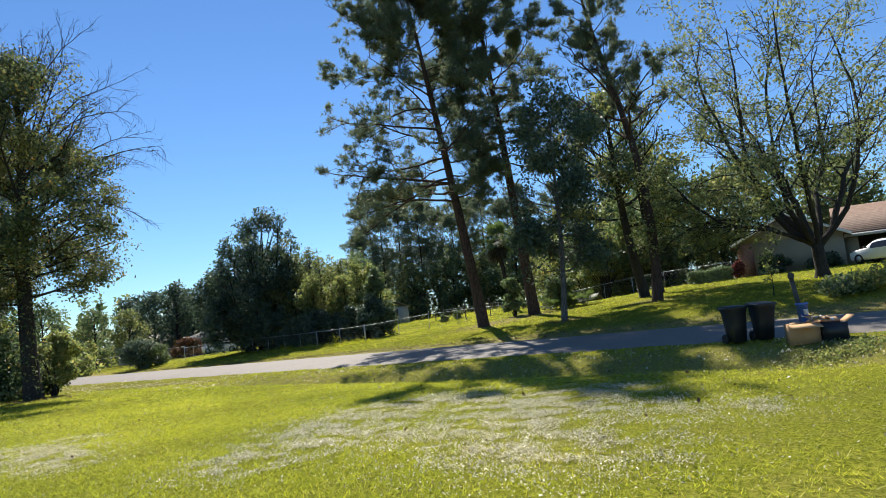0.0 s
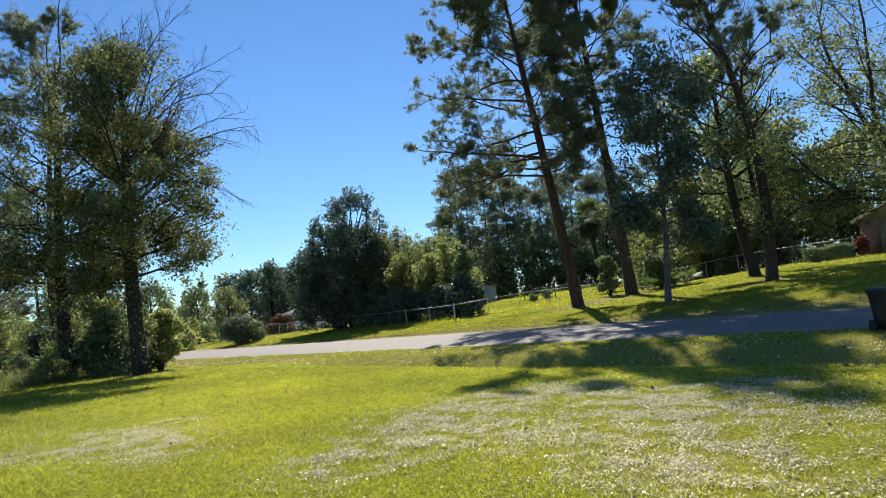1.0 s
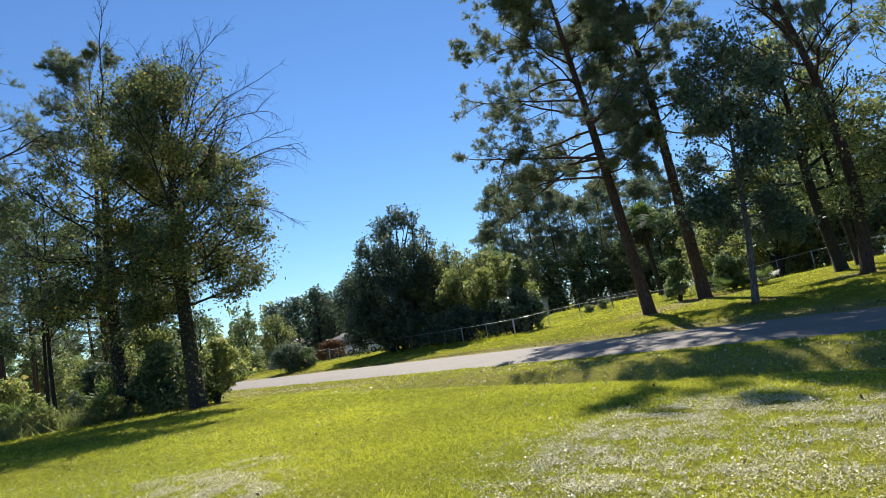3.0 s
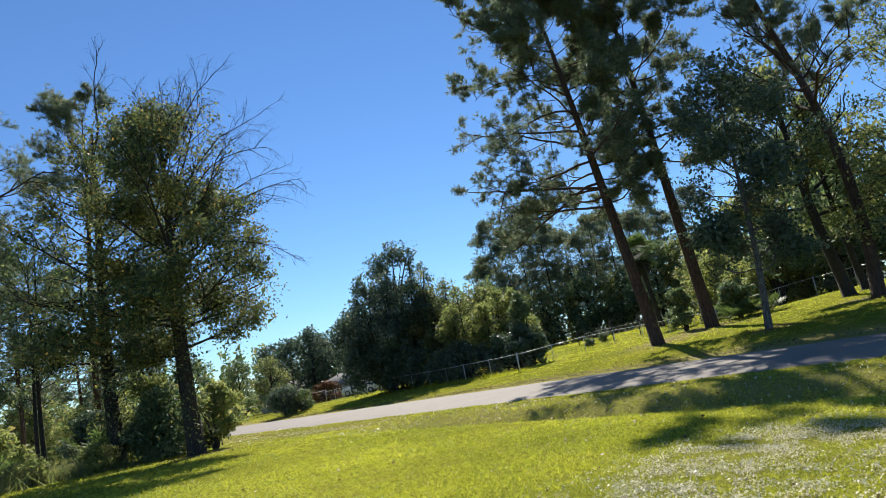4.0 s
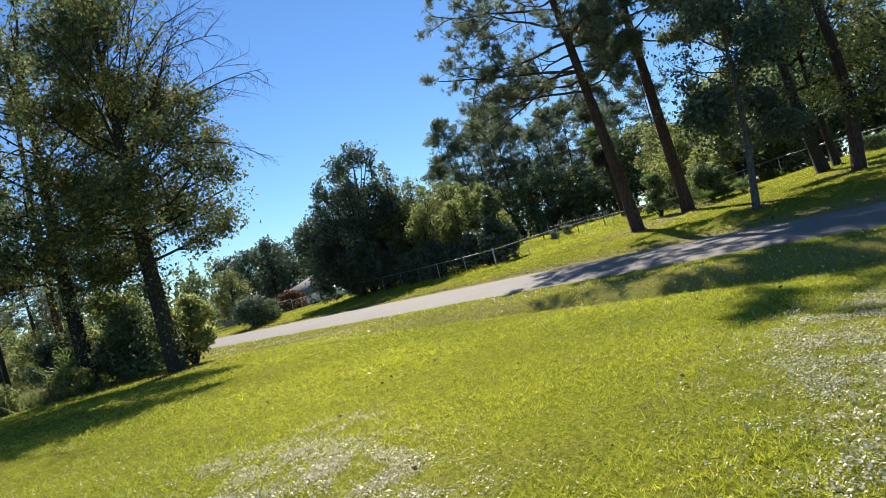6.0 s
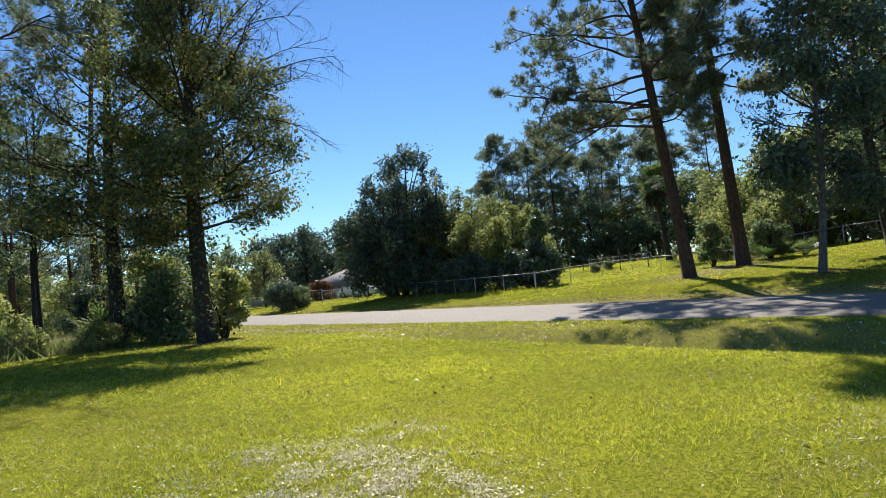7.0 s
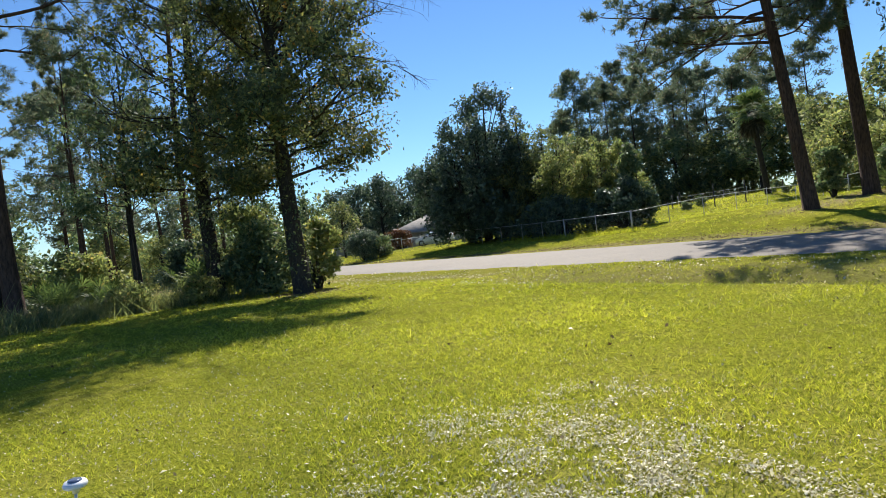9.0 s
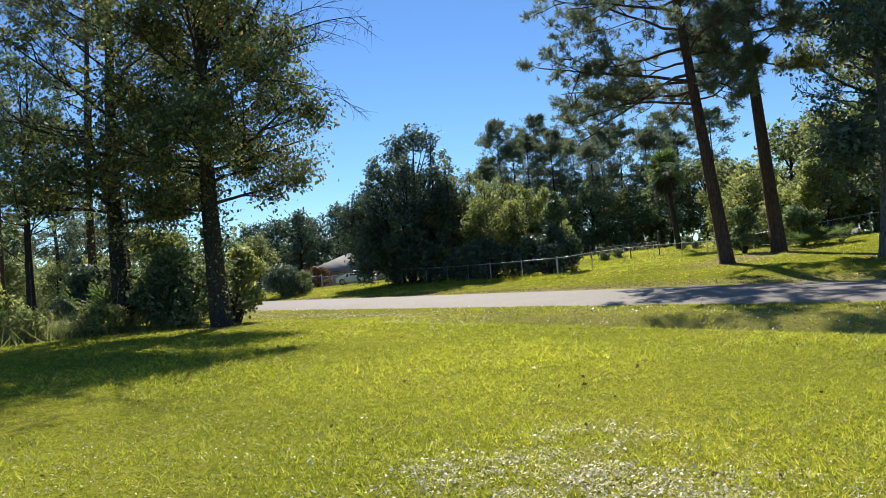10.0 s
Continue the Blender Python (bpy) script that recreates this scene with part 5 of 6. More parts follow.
# ---------------------------------------------------------------- the parked car
def car(x, y, turn, label):
    ob = thing("car", (x, y, g(x, y) + 0.02), turn, label, "car")
    ob.matrix_basis = ob.matrix_basis @ Matrix.Diagonal((0.92, 0.92, 0.92, 1))
    # stations along the car: x, half width low, half width high, floor, belt, roof (or belt where there is no roof), roof half width
    st = [(-2.06, .6, .62, .36, .66, .68, .5), (-1.98, .78, .8, .26, .74, .78, .66), (-1.7, .85, .86, .22, .86, .9, .72), (-1.3, .88, .89, .22, .93, .97, .75), (-0.98, .89, .9, .22, .95, 1.02, .74), (-0.45, .89, .9, .22, .95, 1.42, .62),
          (-0.1, .89, .9, .22, .95, 1.5, .6), (0.4, .89, .9, .22, .96, 1.52, .6), (0.95, .89, .9, .22, .97, 1.49, .6), (1.4, .88, .89, .24, .98, 1.38, .6), (1.8, .86, .87, .28, .98, 1.1, .66), (2.05, .8, .82, .32, .95, .98, .7), (2.14, .7, .72, .4, .78, .8, .6)]
    V = []
    for px, wl, wh, f, b, rf, wr in st:
        side = [(wl * 0.9, f), (wl, f + 0.1), (wh, (f + b) / 2), (wh * 0.98, b), (wr + 0.05, b * 0.25 + rf * 0.75), (wr * 0.8, rf), (0, rf + 0.02)]
        V.append([(px, q, z) for q, z in side] + [(px, -q, z) for q, z in side[-2::-1]])
    V = np.array(V)
    n, m = V.shape[:2]
    F, G = [], []
    for i in range(n - 1):
        for j in range(m - 1):
            glass = j in (3, 8) and i in (5, 6, 7, 8) or j in (4, 5, 6, 7) and i in (4, 9)
            (G if glass else F).append([i * m + j, i * m + j + 1, (i + 1) * m + j + 1, (i + 1) * m + j])
        F.append([i * m + m - 1, i * m, (i + 1) * m, (i + 1) * m + m - 1])
    caps = [list(range(m)), [(n - 1) * m + k for k in range(m - 1, -1, -1)]]
    me = bpy.data.meshes.new("body")
    me.from_pydata([tuple(p) for p in V.reshape(-1, 3)], [], F + caps)
    me.materials.append(M_CARPAINT)
    me.polygons.foreach_set("use_smooth", np.ones(len(me.polygons), dtype=bool))
    body = part("body", me, None, ob)
    me = bpy.data.meshes.new("windows")
    me.from_pydata([tuple(p) for p in V.reshape(-1, 3)], [], G)
    me.materials.append(M_GLASS)
    part("glazing", me, None, body, "dark tinted glazing")
    for side in (-1, 1):
        for px in (-1.32, 1.32):
            tm = Matrix.Translation((px, side * 0.8, 0.33)) @ Matrix.Rotation(radians(90), 4, "X")
            h = Heap().lathe([(0.2, -0.1), (0.3, -0.11), (0.335, -0.07), (0.335, 0.07), (0.3, 0.11), (0.2, 0.1)], 20, tm)
            wheel = part("wheel", h.mesh("wheel", M_RUBBER, True), None, ob, "black tyre")
            h = Heap().lathe([(0.0, -0.09), (0.06, -0.1), (0.21, -0.085), (0.21, 0.085), (0.06, 0.1), (0.0, 0.09)], 20, tm)
            part("rim", h.mesh("rim", M_RIM, True), None, wheel)
        h = Heap().box((-2.0, side * 0.45, 0.64), (-1.8, side * 0.78, 0.78))
        part("headlight", h.mesh("headlight", M_CLEAR), None, ob)
        h = Heap().box((1.9, side * 0.55, 0.87), (2.06, side * 0.82, 1.04))
        part("tail_light", h.mesh("tail_light", M_LAMPRED), None, ob)
        h = Heap().box((-0.78, side * 0.9, 0.98), (-0.6, side * 1.08, 1.12))
        part("mirror", h.mesh("mirror", M_BINPLASTIC), None, ob)
        for px in (-0.05, 0.95):
            part("door_handle", Heap().box((px, side * 0.885, 0.9), (px + 0.16, side * 0.915, 0.935)).mesh("door_handle", M_RIM), None, ob)


car(27.0, 40.0, -70, "white saloon car parked on the grass drive before a house")
car(-23.9, 68.0, 4, "white car parked on a drive behind a wire fence")


# ---------------------------------------------------------------- by the roadside
def wheeled_cart(x, y, turn, label, tip=0.0):
    z = g(x, y)
    ob = thing("wheeled_bin", (x, y, z), turn, label, "bin", "wheeled bins at the road")
    h = Heap()
    prof = [(0.05, 0.17), (0.45, 0.2), (0.84, 0.235), (0.88, 0.255), (0.91, 0.255)]
    V = []
    for pz, w in prof:
        c = w * 0.16
        ring = [(w - c, -w), (w, -w + c), (w, w - c), (w - c, w), (-w + c, w), (-w, w - c), (-w, -w + c), (-w + c, -w)]
        V += [(a, b * 1.08, pz) for a, b in ring]
    V = np.array(V, float)
    q = [[i * 8 + k, i * 8 + (k + 1) % 8, i * 8 + 8 + (k + 1) % 8, i * 8 + 8 + k] for i in range(len(prof) - 1) for k in range(8)]
    h.add(V, q, [[0, k + 1, k] for k in range(1, 7)])
    body = part("body", h.mesh("body", M_BINPLASTIC), None, ob)
    h = Heap()
    w = 0.27
    h.add([(-w, -w * 1.1, 0.91), (w, -w * 1.1, 0.91), (w, w * 1.12, 0.91), (-w, w * 1.12, 0.91), (-w * 0.9, -w, 0.96), (w * 0.9, -w, 0.96), (w * 0.9, w, 0.975), (-w * 0.9, w, 0.975)],
          [[0, 1, 5, 4], [1, 2, 6, 5], [2, 3, 7, 6], [3, 0, 4, 7], [4, 5, 6, 7], [3, 2, 1, 0]])
    part("lid", h.mesh("lid", M_BINPLASTIC), None, ob)
    h = Heap().tube([(-0.2, 0.27, 0.86), (-0.2, 0.33, 0.92), (0.2, 0.33, 0.92), (0.2, 0.27, 0.86)], 0.014, 7)
    part("handle", h.mesh("handle", M_BINPLASTIC, True), None, ob)
    for s in (-0.2, 0.2):
        tm = Matrix.Translation((s, 0.2, 0.13)) @ Matrix.Rotation(radians(90), 4, "Y")
        h = Heap().lathe([(0, -0.03), (0.1, -0.03), (0.13, -0.02), (0.13, 0.02), (0.1, 0.03), (0, 0.03)], 14, tm)
        part("wheel", h.mesh("wheel", M_RUBBER, True), None, ob)
    ob.matrix_basis = pose(x, y, z - 0.01, tip, 0, turn) @ Matrix.Diagonal((0.93, 0.93, 0.95, 1))


wheeled_cart(6.95, 16.4, 12, "black plastic wheeled rubbish bin with closed lid")
wheeled_cart(7.52, 16.2, 6, "black plastic wheeled rubbish bin, its lid tilted", 3.0)


def open_box(name, x, y, turn, w, d, h, mat, label, flaps, category="box"):
    ob = thing(name, (x, y, min(g(x + a, y + b) for a in (-w / 3, w / 3) for b in (-d / 3, d / 3))), turn, label, category)
    t = 0.012
    hp = Heap().box((-w / 2, -d / 2, 0), (w / 2, d / 2, t)).box((-w / 2, -d / 2, t), (w / 2, -d / 2 + t, h)).box((-w / 2, d / 2 - t, t), (w / 2, d / 2, h))
    hp.box((-w / 2, -d / 2 + t, t), (-w / 2 + t, d / 2 - t, h)).box((w / 2 - t, -d / 2 + t, t), (w / 2, d / 2 - t, h))
    part("body", hp.mesh("body", mat), None, ob)
    for sx, sy, ang in flaps:
        length = (d if sx else w) * 0.48
        m = Matrix.Translation((sx * w / 2, sy * d / 2, h)) @ Matrix.Rotation(math.atan2(sy, sx), 4, "Z") @ Matrix.Rotation(radians(-ang), 4, "Y")
        half = (d if sx else w) / 2
        f = Heap().box((0, -half, 0), (length, half, 0.008), m)
        part("flap", f.mesh("flap", M_CARDBOARD), None, ob, "bent cardboard flap")
    return ob


open_box("cardboard_box", 7.9, 15.2, -14, 0.62, 0.42, 0.45, M_CARDBOARD, "brown cardboard box heaped with waste paper", [(-1, 0, 172), (0, -1, -15), (1, 0, 174)])
open_box("storage_tote", 8.46, 15.0, -12, 0.5, 0.42, 0.4, M_BINPLASTIC, "black plastic tote beside a cardboard box", [(1, 0, 38), (0, 1, 20)], "tote")


def waste_paper():
    r = np.random.default_rng(5)
    base = g(7.9, 15.2) + 0.44
    for k in range(9):
        px, py = 7.9 + r.uniform(-0.1, 0.6), 15.12 + r.uniform(-0.15, 0.15)
        u, v = np.meshgrid(np.linspace(-1, 1, 6), np.linspace(-1, 1, 6))
        w = np.array([noise.noise((a * 1.3 + k * 5, b * 1.3, 2)) for a, b in zip(u.ravel(), v.ravel())])
        V = np.stack([u.ravel() * 0.12, v.ravel() * 0.09, w * 0.06], -1)
        i = (np.arange(5)[:, None] * 6 + np.arange(5)).ravel()
        ob = new("paper_sheet", mesh_np("paper_sheet", V, np.stack([i, i + 1, i + 7, i + 6], -1), M_PAPER if k % 3 else M_CARDBOARD, True))
        ob.matrix_basis = pose(px, py, base + 0.03 + 0.012 * k - (0.02 if px > 8.3 else 0), r.uniform(-20, 20), r.uniform(-20, 20), r.uniform(0, 360))
        tagged(ob, "crumpled sheet of waste paper on the box", "paper", "waste paper on the box")


waste_paper()


def blue_bin(x, y, z):
    ob = thing("blue_tub", (x, y, z), 20, "small blue plastic tub standing on the cardboard box", "tub")
    h = Heap()
    V = [(sx * w, sy * w * 0.8, zz) for zz, w in ((0.0, 0.075), (0.38, 0.095), (0.38, 0.108), (0.42, 0.108)) for sx, sy in ((-1, -1), (1, -1), (1, 1), (-1, 1))]
    h.add(V, [[i * 4 + k, i * 4 + (k + 1) % 4, i * 4 + 4 + (k + 1) % 4, i * 4 + 4 + k] for i in range(3) for k in range(4)] + [[3, 2, 1, 0]])
    part("body", h.mesh("body", M_BLUE), None, ob)
    h = Heap().box((-0.05, -0.1, 0.16), (0.06, -0.068, 0.28))
    part("mark", h.mesh("mark", M_PAPER), None, ob, "pale printed mark")


blue_bin(8.02, 15.28, g(7.9, 15.2) + 0.455)


def letter_box(x, y):
    ob = thing("letter_box", (x, y, g(x, y)), 25, "dark letter box on a leaning wooden post", "letter box")
    h = Heap().box((-0.07, -0.07, -0.3), (0.07, 0.07, 1.05))
    part("post", h.mesh("post", M_POST), None, ob)
    prof = [(-0.09, 0), (0.09, 0), (0.09, 0.12), (0.06, 0.19), (0, 0.215), (-0.06, 0.19), (-0.09, 0.12)]
    V = np.array([(a, y0, 1.05 + b) for y0 in (-0.22, 0.16) for a, b in prof])
    n = len(prof)
    me = bpy.data.meshes.new("box")
    me.from_pydata([tuple(p) for p in V], [], [[k, (k + 1) % n, n + (k + 1) % n, n + k] for k in range(n)] + [list(range(n))[::-1], list(range(n, 2 * n))])
    me.materials.append(M_BINPLASTIC)
    part("box", me, None, ob)
    part("flag", Heap().box((0.1, 0.0, 1.12), (0.11, 0.05, 1.3)).mesh("flag", M_LAMPRED), None, ob, "red flag")
    ob.matrix_basis = pose(x, y, g(x, y), 0, -6, -25)


letter_box(12.05, 22.9)

# hedge, red plant, shrubs by the house
def hedge(x0, y0, x1, y1, seed, label, mat=M_GREEN, h=0.95, w=0.9, leaves=9000):
    r = np.random.default_rng(seed)
    d = np.array([x1 - x0, y1 - y0])
    length, turn = np.linalg.norm(d), math.degrees(math.atan2(d[1], d[0]))
    mx, my = (x0 + x1) / 2, (y0 + y1) / 2
    ob = thing("hedge", (mx, my, g(mx, my)), turn, label, "hedge")
    slope = (g(x1, y1) - g(x0, y0)) / length
    st = Heap()
    for k in range(14):
        px = (k / 13 - 0.5) * length * 0.92
        st.tube([[px, 0, -0.1 + slope * px], [px + r.normal() * 0.08, r.normal() * 0.1, h * 0.75 + slope * px]], [0.025, 0.01], 5, cap=False)
    part("stem", st.mesh("stem", M_BARK), None, ob)
    face = r.choice(5, leaves, p=[0.34, 0.3, 0.06, 0.06, 0.24])
    p = np.stack([r.uniform(-length / 2, length / 2, leaves), r.uniform(-w / 2, w / 2, leaves), r.uniform(0.02, h, leaves)], -1)
    p[face == 0, 2] = h
    p[face == 1, 1] = -w / 2
    p[face == 4, 1] = w / 2
    p[face == 2, 0] = -length / 2
    p[face == 3, 0] = length / 2
    p += r.normal(size=p.shape) * 0.05
    p[:, 2] += 0.07 * np.sin(p[:, 0] * 2.3) + slope * p[:, 0]
    out = np.array([[0, 0, 1], [0, -1, 0.3], [-1, 0, 0.3], [1, 0, 0.3], [0, 1, 0.3]], float)[face]
    part("leaves", leaf_mesh("leaves", p, 0.09, mat, r, flat=out), None, ob)


hedge(16.4, 43.5, 19.2, 44.6, 301, "low clipped green box hedge before the fence", h=0.78)
bush(19.8, 44.2, 302, "small shrub with bright pink-red leaves by the house corner", M_RED, 0.55, 0.5, 1.25, 1600, 0.16, 10)
bush(22.6, 44.6, 303, "dark rounded foundation shrub against the house wall", M_DARK, 1.3, 0.9, 1.35, 5000, 0.12, 14)
bush(25.0, 43.2, 304, "dark rounded foundation shrub against the house wall", M_DARK, 1.3, 0.9, 1.3, 5000, 0.12, 14)
for k, (x, y, s) in enumerate(((13.6, 22.8, 1.0), (15.0, 22.3, 1.15), (16.6, 21.8, 1.1), (18.0, 21.0, 1.0))):
    bush(x, y, 310 + k, "low straggling roadside shrub with pale green leaves", M_LIGHT if k % 3 else M_GREEN, 1.35 * s, 0.9 * s, 0.55 * s, 3000, 0.1, 24, group="roadside shrubs")


def sapling(x, y):
    r = np.random.default_rng(330)
    wood_, tips, dirs, _ = grow(r, 1.85, 0.018, base=0.3, profile=lambda u: 0.35 * (1 - u) + 0.12, limbs=12, el=(0.3, 0.9), second=2, third=2)
    ob = thing("sapling", (x, y, g(x, y)), 0, "slim young sapling with few pale green leaves on the verge", "sapling")
    part("stem", wood_.mesh("stem", M_BARK, True), None, ob)
    pos, _ = spread(tips, dirs, 260, 0.07, r)
    part("leaves", leaf_mesh("leaves", pos, 0.1, M_LIGHT, r), None, ob)


sapling(12.5, 25.4)


# ---------------------------------------------------------------- on the lawn
def lawn_pad(x, y):
    """A pale concrete pad with rounded corners, its worn soil edge, beside the lamp."""
    z = g(x, y)
    c, ring = 0.42, []
    for cx, cy, a0 in ((0.5 - c, 0.5 - c, 0), (-0.5 + c, 0.5 - c, 90), (-0.5 + c, -0.5 + c, 180), (0.5 - c, -0.5 + c, 270)):
        ring += [(cx + c * math.cos(radians(a0 + k * 10)), cy + c * math.sin(radians(a0 + k * 10))) for k in range(10)]
    ring = np.array(ring) * [1.7, 1.3]
    n = len(ring)
    ob = thing("concrete_pad", (x, y, z), 12, "pale concrete pad with rounded corners set in the lawn", "pad")
    V = np.concatenate([np.c_[ring, np.full(n, -0.15)], np.c_[ring, np.full(n, 0.045)], np.c_[ring * 0.985, np.full(n, 0.055)]])
    k = np.arange(n)
    q = np.concatenate([np.stack([k, (k + 1) % n, n + (k + 1) % n, n + k], -1), np.stack([n + k, n + (k + 1) % n, 2 * n + (k + 1) % n, 2 * n + k], -1)])
    me = bpy.data.meshes.new("slab")
    me.from_pydata([tuple(p) for p in V], [], q.tolist() + [list(range(2 * n, 3 * n))])
    me.materials.append(M_CONCRETE)
    part("slab", me, None, ob)
    V = np.concatenate([np.c_[ring * 0.99, np.full(n, 0.03)], np.c_[ring * 1.05, np.full(n, 0.022)], np.c_[ring * 1.09, np.full(n, -0.05)]])
    q = np.concatenate([np.stack([k, n + k, n + (k + 1) % n, (k + 1) % n], -1), np.stack([n + k, 2 * n + k, 2 * n + (k + 1) % n, n + (k + 1) % n], -1)])
    part("soil_edge", mesh_np("soil_edge", V, q, M_SOIL), None, ob, "dark worn soil edge")


lawn_pad(-9.97, 8.46)


def solar_lamp(x, y):
    z = g(x, y)
    ob = thing("solar_lamp", (x, y, z), 0, "small white solar garden lamp on a thin stake", "garden lamp")
    h = Heap().tube([(-0.01, 0, -0.1), (0.012, 0, 0.1), (0.03, 0, 0.22)], 0.008, 8)
    part("stake", h.mesh("stake", M_METAL, True), None, ob)
    m = pose(0.03, 0, 0.02, 0, 0, 0)
    h = Heap().lathe([(0.0, 0.185), (0.018, 0.19), (0.024, 0.222), (0.062, 0.229), (0.066, 0.24), (0.058, 0.256), (0.037, 0.262)], 24, m)
    part("head", h.mesh("head", M_LAMPWHITE, True), None, ob)
    h = Heap().lathe([(0.037, 0.261), (0.035, 0.268), (0.0, 0.27)], 24, m)
    part("solar_panel", h.mesh("solar_panel", M_SOLAR, True), None, ob)
    ob.matrix_basis = pose(x, y, z, 3, 4, 0)


solar_lamp(-9.17, 9.1)


def blades(name, pts, height, width, mat, seed, label, lean=0.6, tuft=1, sigma=0.02):
    """Grass blades, alone or in tufts that lean outward."""
    r = np.random.default_rng(seed)
    off = r.normal(size=(len(pts) * tuft, 2)) * (sigma if tuft > 1 else 0)
    tall = np.repeat(np.exp(r.normal(size=len(pts)) * 0.3), tuft)
    pts = np.repeat(pts, tuft, 0) + off
    n = len(pts)
    base = np.c_[pts, gz(pts[:, 0], pts[:, 1]) - 0.004]
    d = r.normal(size=(n, 3)) * [lean, lean, 0]
    d[:, :2] += off / sigma * 0.5
    L = (height * tall * np.exp(r.normal(size=n) * 0.3))[:, None]
    tip = base + (np.array([0, 0, 1.0]) + d) * L
    a = r.uniform(0, 6.283, n)
    s = np.stack([np.cos(a), np.sin(a), 0 * a], -1) * width * 0.5
    V = np.stack([base - s, base + s, tip], 1).reshape(-1, 3)
    ob = new(name, mesh_np(name, V, np.arange(n * 3).reshape(-1, 3), mat))
    tagged(ob, label, "grass", kind="stuff")


def on_grass(p):
    s = across(p[:, 0], p[:, 1])
    return p[np.abs(s) > ROAD_HALF + 0.12 + 0.15 * rng.random(len(p))]


def grass():
    r = np.random.default_rng(400)
    # near lawn: denser by the camera's way
    n = 88000
    t = r.random(n)
    d = 3.0 + 12.5 * r.random(n) ** 1.25
    a = r.uniform(-0.72, 1.15, n)
    ex, ey = -6.6 * t, 0.6 + 6.0 * t
    p = np.stack([ex - np.sin(a) * d, ey + np.cos(a) * d], -1)
    thin = np.zeros(n)
    for cx, cy, rad in PATCHES:
        thin += 0.5 * np.exp(-((p[:, 0] - cx) ** 2 + (p[:, 1] - cy) ** 2) / rad ** 2)
    pad = (np.abs(p[:, 0] + 10.05) < 0.92) & (np.abs(p[:, 1] - 8.5) < 0.75)
    p = p[~pad & (r.random(n) > np.minimum(thin, 0.5))]
    blades("lawn_grass", on_grass(p), 0.029, 0.0078, M_BLADE, 401, "short mown yellow-green lawn grass", 0.75, 6, 0.017)
    p = np.stack([r.uniform(-26, 12, 20000), r.uniform(15, 29, 20000)], -1)
    s = -across(p[:, 0], p[:, 1])
    p = p[s > ROAD_HALF + 0.4 * r.random(20000)]
    blades("lawn_grass", p, 0.045, 0.017, M_BLADE, 402, "short mown lawn grass near the ditch", 0.8, 6, 0.04)
    p = np.stack([r.uniform(-30, 26, 15000), r.uniform(18, 58, 15000)], -1)
    s = across(p[:, 0], p[:, 1])
    p = p[s > ROAD_HALF + 0.1 + 2.2 * r.random(15000) ** 2]
    blades("verge_grass", p, 0.055, 0.03, M_BLADE, 403, "sunlit mown grass beyond the road", 0.8, 7, 0.06)
    p = np.stack([r.uniform(-6, 11, 3500), r.uniform(56, 76, 3500)], -1)
    blades("field_grass", p, 0.09, 0.05, M_BLADE, 406, "sunlit mown grass of the fenced field", 0.8, 6, 0.1)
    # taller weeds along the fence and the wood's edge
    u = r.random(2600)
    p = np.stack([-13 + 7.8 * u, 49.4 - 7.6 * u], -1) + r.normal(size=(2600, 2)) * [0.45, 0.3] + [0.1, -0.7]
    blades("tall_weeds", p, 0.17, 0.03, M_BLADE, 404, "tall sunlit weeds along the wire fence")
    u = r.random(16000)
    line = np.array([(-27.0, 14.5), (-24.8, 18.5), (-24.4, 22.0), (-23.4, 25.0), (-20.6, 27.4)])
    k = np.minimum((u * 4).astype(int), 3)
    f = (u * 4 - k)[:, None]
    p = line[k] * (1 - f) + line[k + 1] * f + r.normal(size=(16000, 2)) * [0.75, 0.4] + [-0.6, 0.3]
    blades("tall_weeds", p, 0.4, 0.03, M_OLIVE, 405, "tall grass at the shaded edge of the wood")


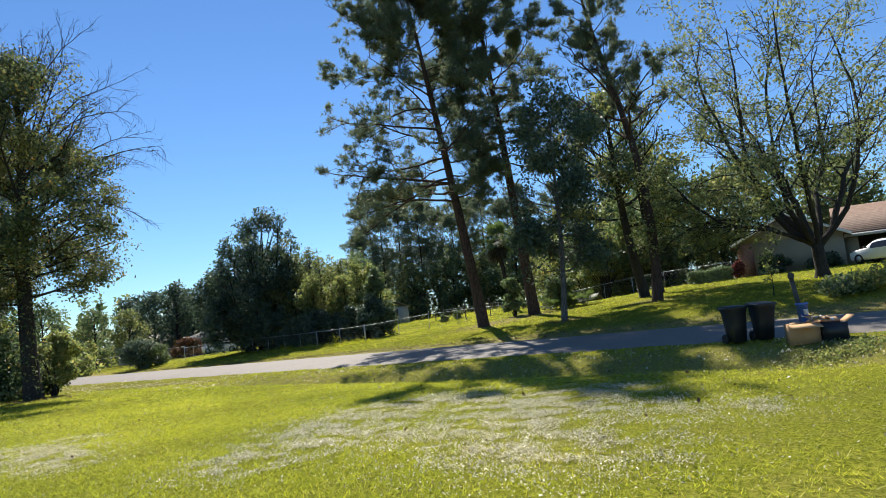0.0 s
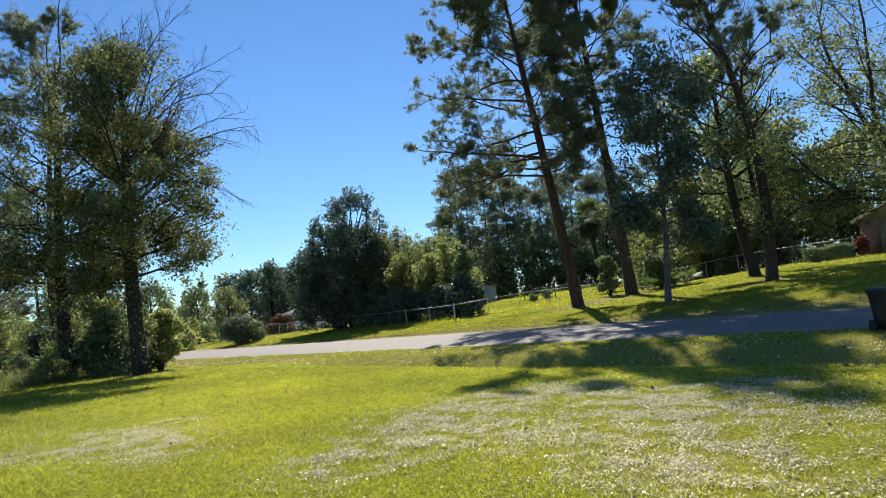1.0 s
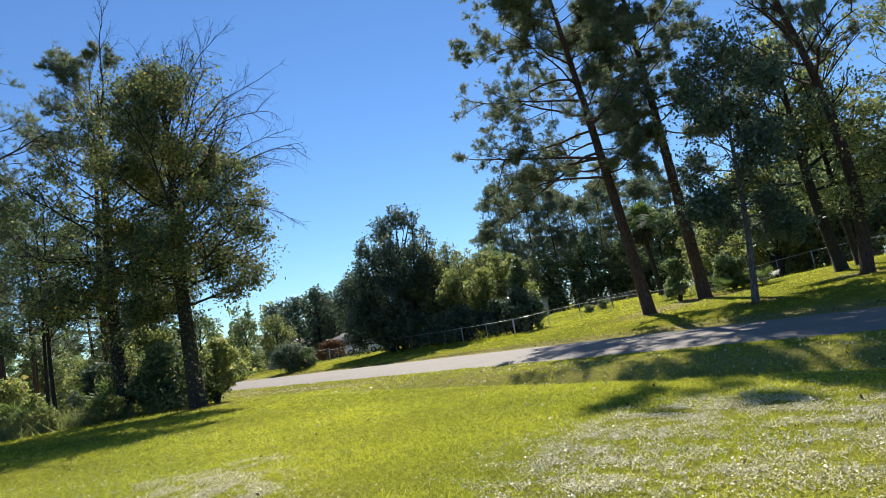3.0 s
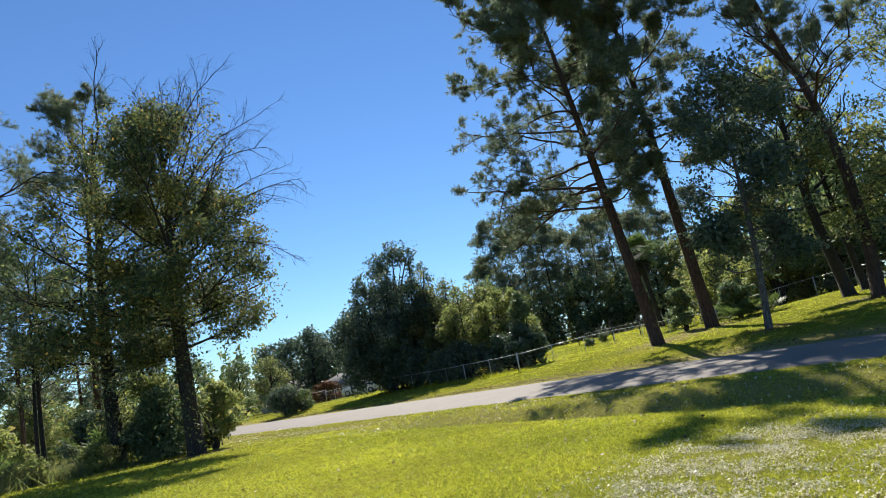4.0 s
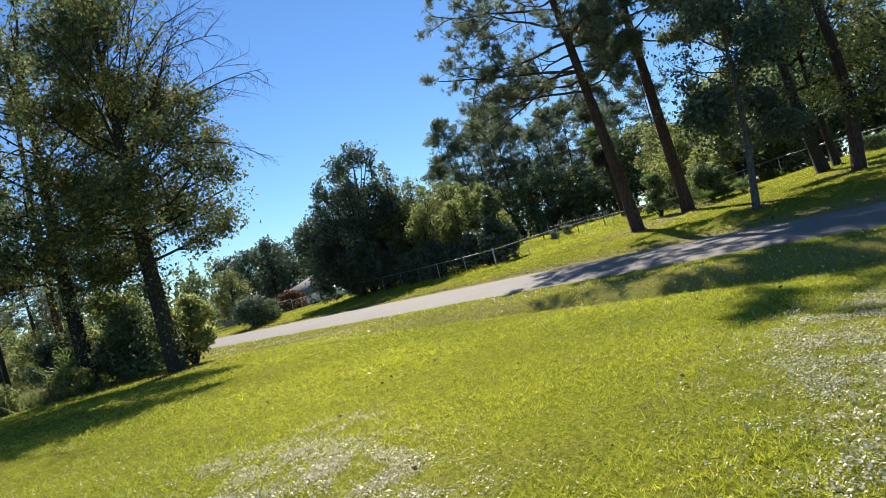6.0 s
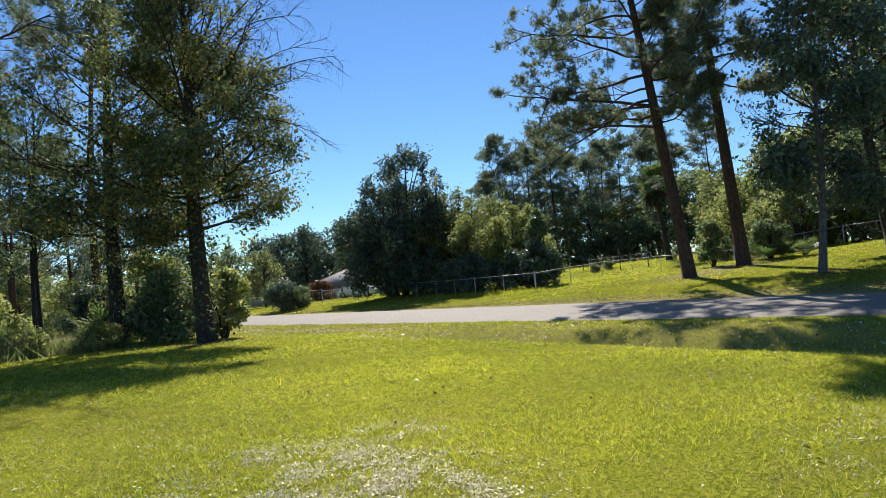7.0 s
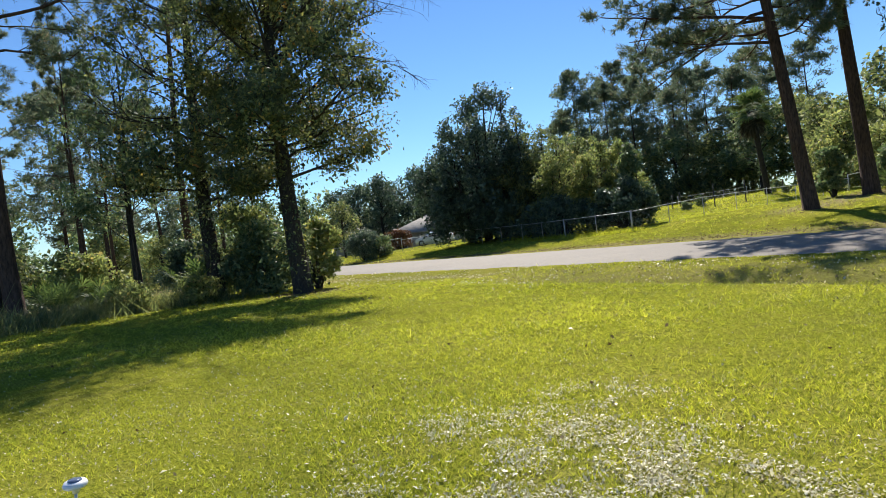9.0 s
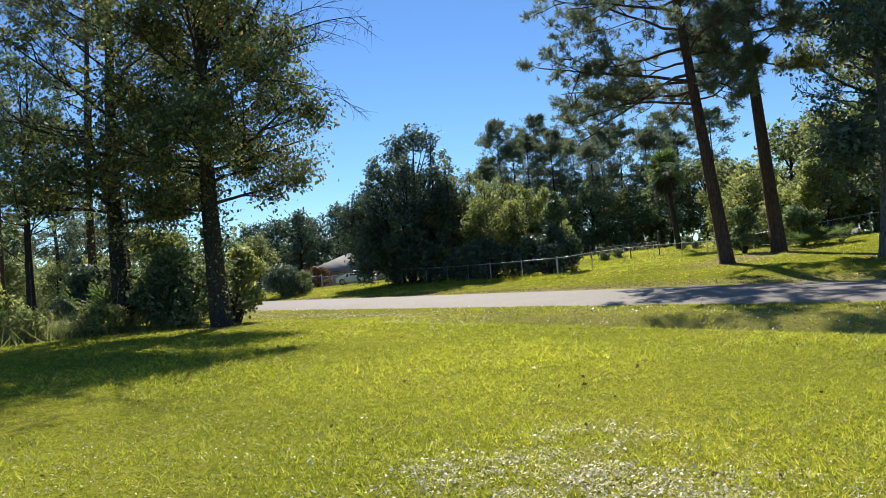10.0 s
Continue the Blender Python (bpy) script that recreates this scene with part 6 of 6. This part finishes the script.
def litter():
    r = np.random.default_rng(410)
    pts = []
    for cx, cy, rad in PATCHES:
        n = int(15500 * rad * rad)
        q = r.normal(size=(n, 2)) * rad * 0.66
        clump = np.array([noise.noise(((cx + a) * 2.6, (cy + b) * 2.6, 3)) + 0.5 * noise.noise(((cx + a) * 8, (cy + b) * 8, 7)) for a, b in q])
        pts.append((np.array([cx, cy]) + q)[clump > r.uniform(-0.35, 0.6, n)])
    pts.append(np.stack([r.uniform(-16, 8, 7000), r.uniform(3, 20, 7000)], -1))
    pts.append(np.stack([r.normal(-9.5, 2.2, 5000), r.normal(10, 2.4, 5000)], -1))
    p = on_grass(np.concatenate(pts))
    base = np.c_[p, gz(p[:, 0], p[:, 1]) + 0.018 + 0.014 * r.random(len(p))]
    flat = np.zeros((len(p), 3)) + [0, 0, 2.4]
    me = leaf_mesh("leaf_litter", base, 0.0205, M_LITTER, r, wide=0.55, flat=flat)
    tagged(new("leaf_litter", me), "pale dry fallen leaves strewn over the lawn", "fallen leaves", kind="stuff")
    u, off = r.uniform(-24, 9, 7000), -ROAD_HALF - 0.3 - np.abs(r.normal(size=7000)) * 2.6
    p = np.stack([u, ROAD_CROSS - ROAD_SLOPE * u + off * ROAD_N], -1)
    p = on_grass(p[np.array([noise.noise((a * 0.7, b * 0.7, 11)) for a, b in p]) > r.uniform(-0.45, 0.4, 7000)])
    base = np.c_[p, gz(p[:, 0], p[:, 1]) + 0.03 + 0.02 * r.random(len(p))]
    me = leaf_mesh("verge_leaves", base, 0.055, M_LITTER, r, wide=0.6, up=1.0)
    tagged(new("verge_leaves", me), "pale dry leaves caught along the ditch and verge", "fallen leaves", kind="stuff")
    # brown leaves: scattered curled ones, the verges, under the trees
    q = [np.stack([r.uniform(-17, 6, 420), r.uniform(7, 26, 420)], -1), np.array([-15.5, 24.6]) + r.normal(size=(420, 2)) * [2.6, 2.6]]
    u = r.uniform(-28, 14, 9000)
    for off, sig in ((ROAD_HALF + 0.8, 0.5), (-ROAD_HALF - 1.7, 0.8)):
        s = off + r.normal(size=9000) * sig
        a = np.stack([u, ROAD_CROSS - ROAD_SLOPE * u + s * ROAD_N], -1)
        q.append(on_grass(a)[: 7000 if off > 0 else 1500])
    for cx, cy, rad in ((1.9, 37.4, 1.6), (5.3, 40.2, 1.8), (5.4, 31, 0.7), (-17, 27, 1.2)):
        q.append(np.array([cx, cy]) + r.normal(size=(700, 2)) * rad * 0.7)
    p = np.concatenate(q)
    base = np.c_[p, gz(p[:, 0], p[:, 1]) + 0.025 + 0.02 * r.random(len(p))]
    me = leaf_mesh("brown_leaves", base, 0.048, M_BROWNLEAF, r, wide=0.6, up=0.6)
    tagged(new("brown_leaves", me), "brown fallen leaves on the verges and under trees", "fallen leaves", kind="stuff")




def low_weeds():
    """Creeping weeds and debris on the bank below the boxes."""
    r = np.random.default_rng(420)
    p = np.stack([r.normal(8.0, 0.6, 2600), r.normal(14.1, 0.28, 2600)], -1)
    base = np.c_[p, gz(p[:, 0], p[:, 1]) + 0.01 + 0.07 * r.random(2600) ** 2]
    me = leaf_mesh("low_weeds", base, 0.05, M_LIGHT, r, wide=0.6, up=0.8)
    tagged(new("low_weeds", me), "low creeping weeds on the bank below the boxes", "weeds", kind="stuff")


grass()
litter()
low_weeds()
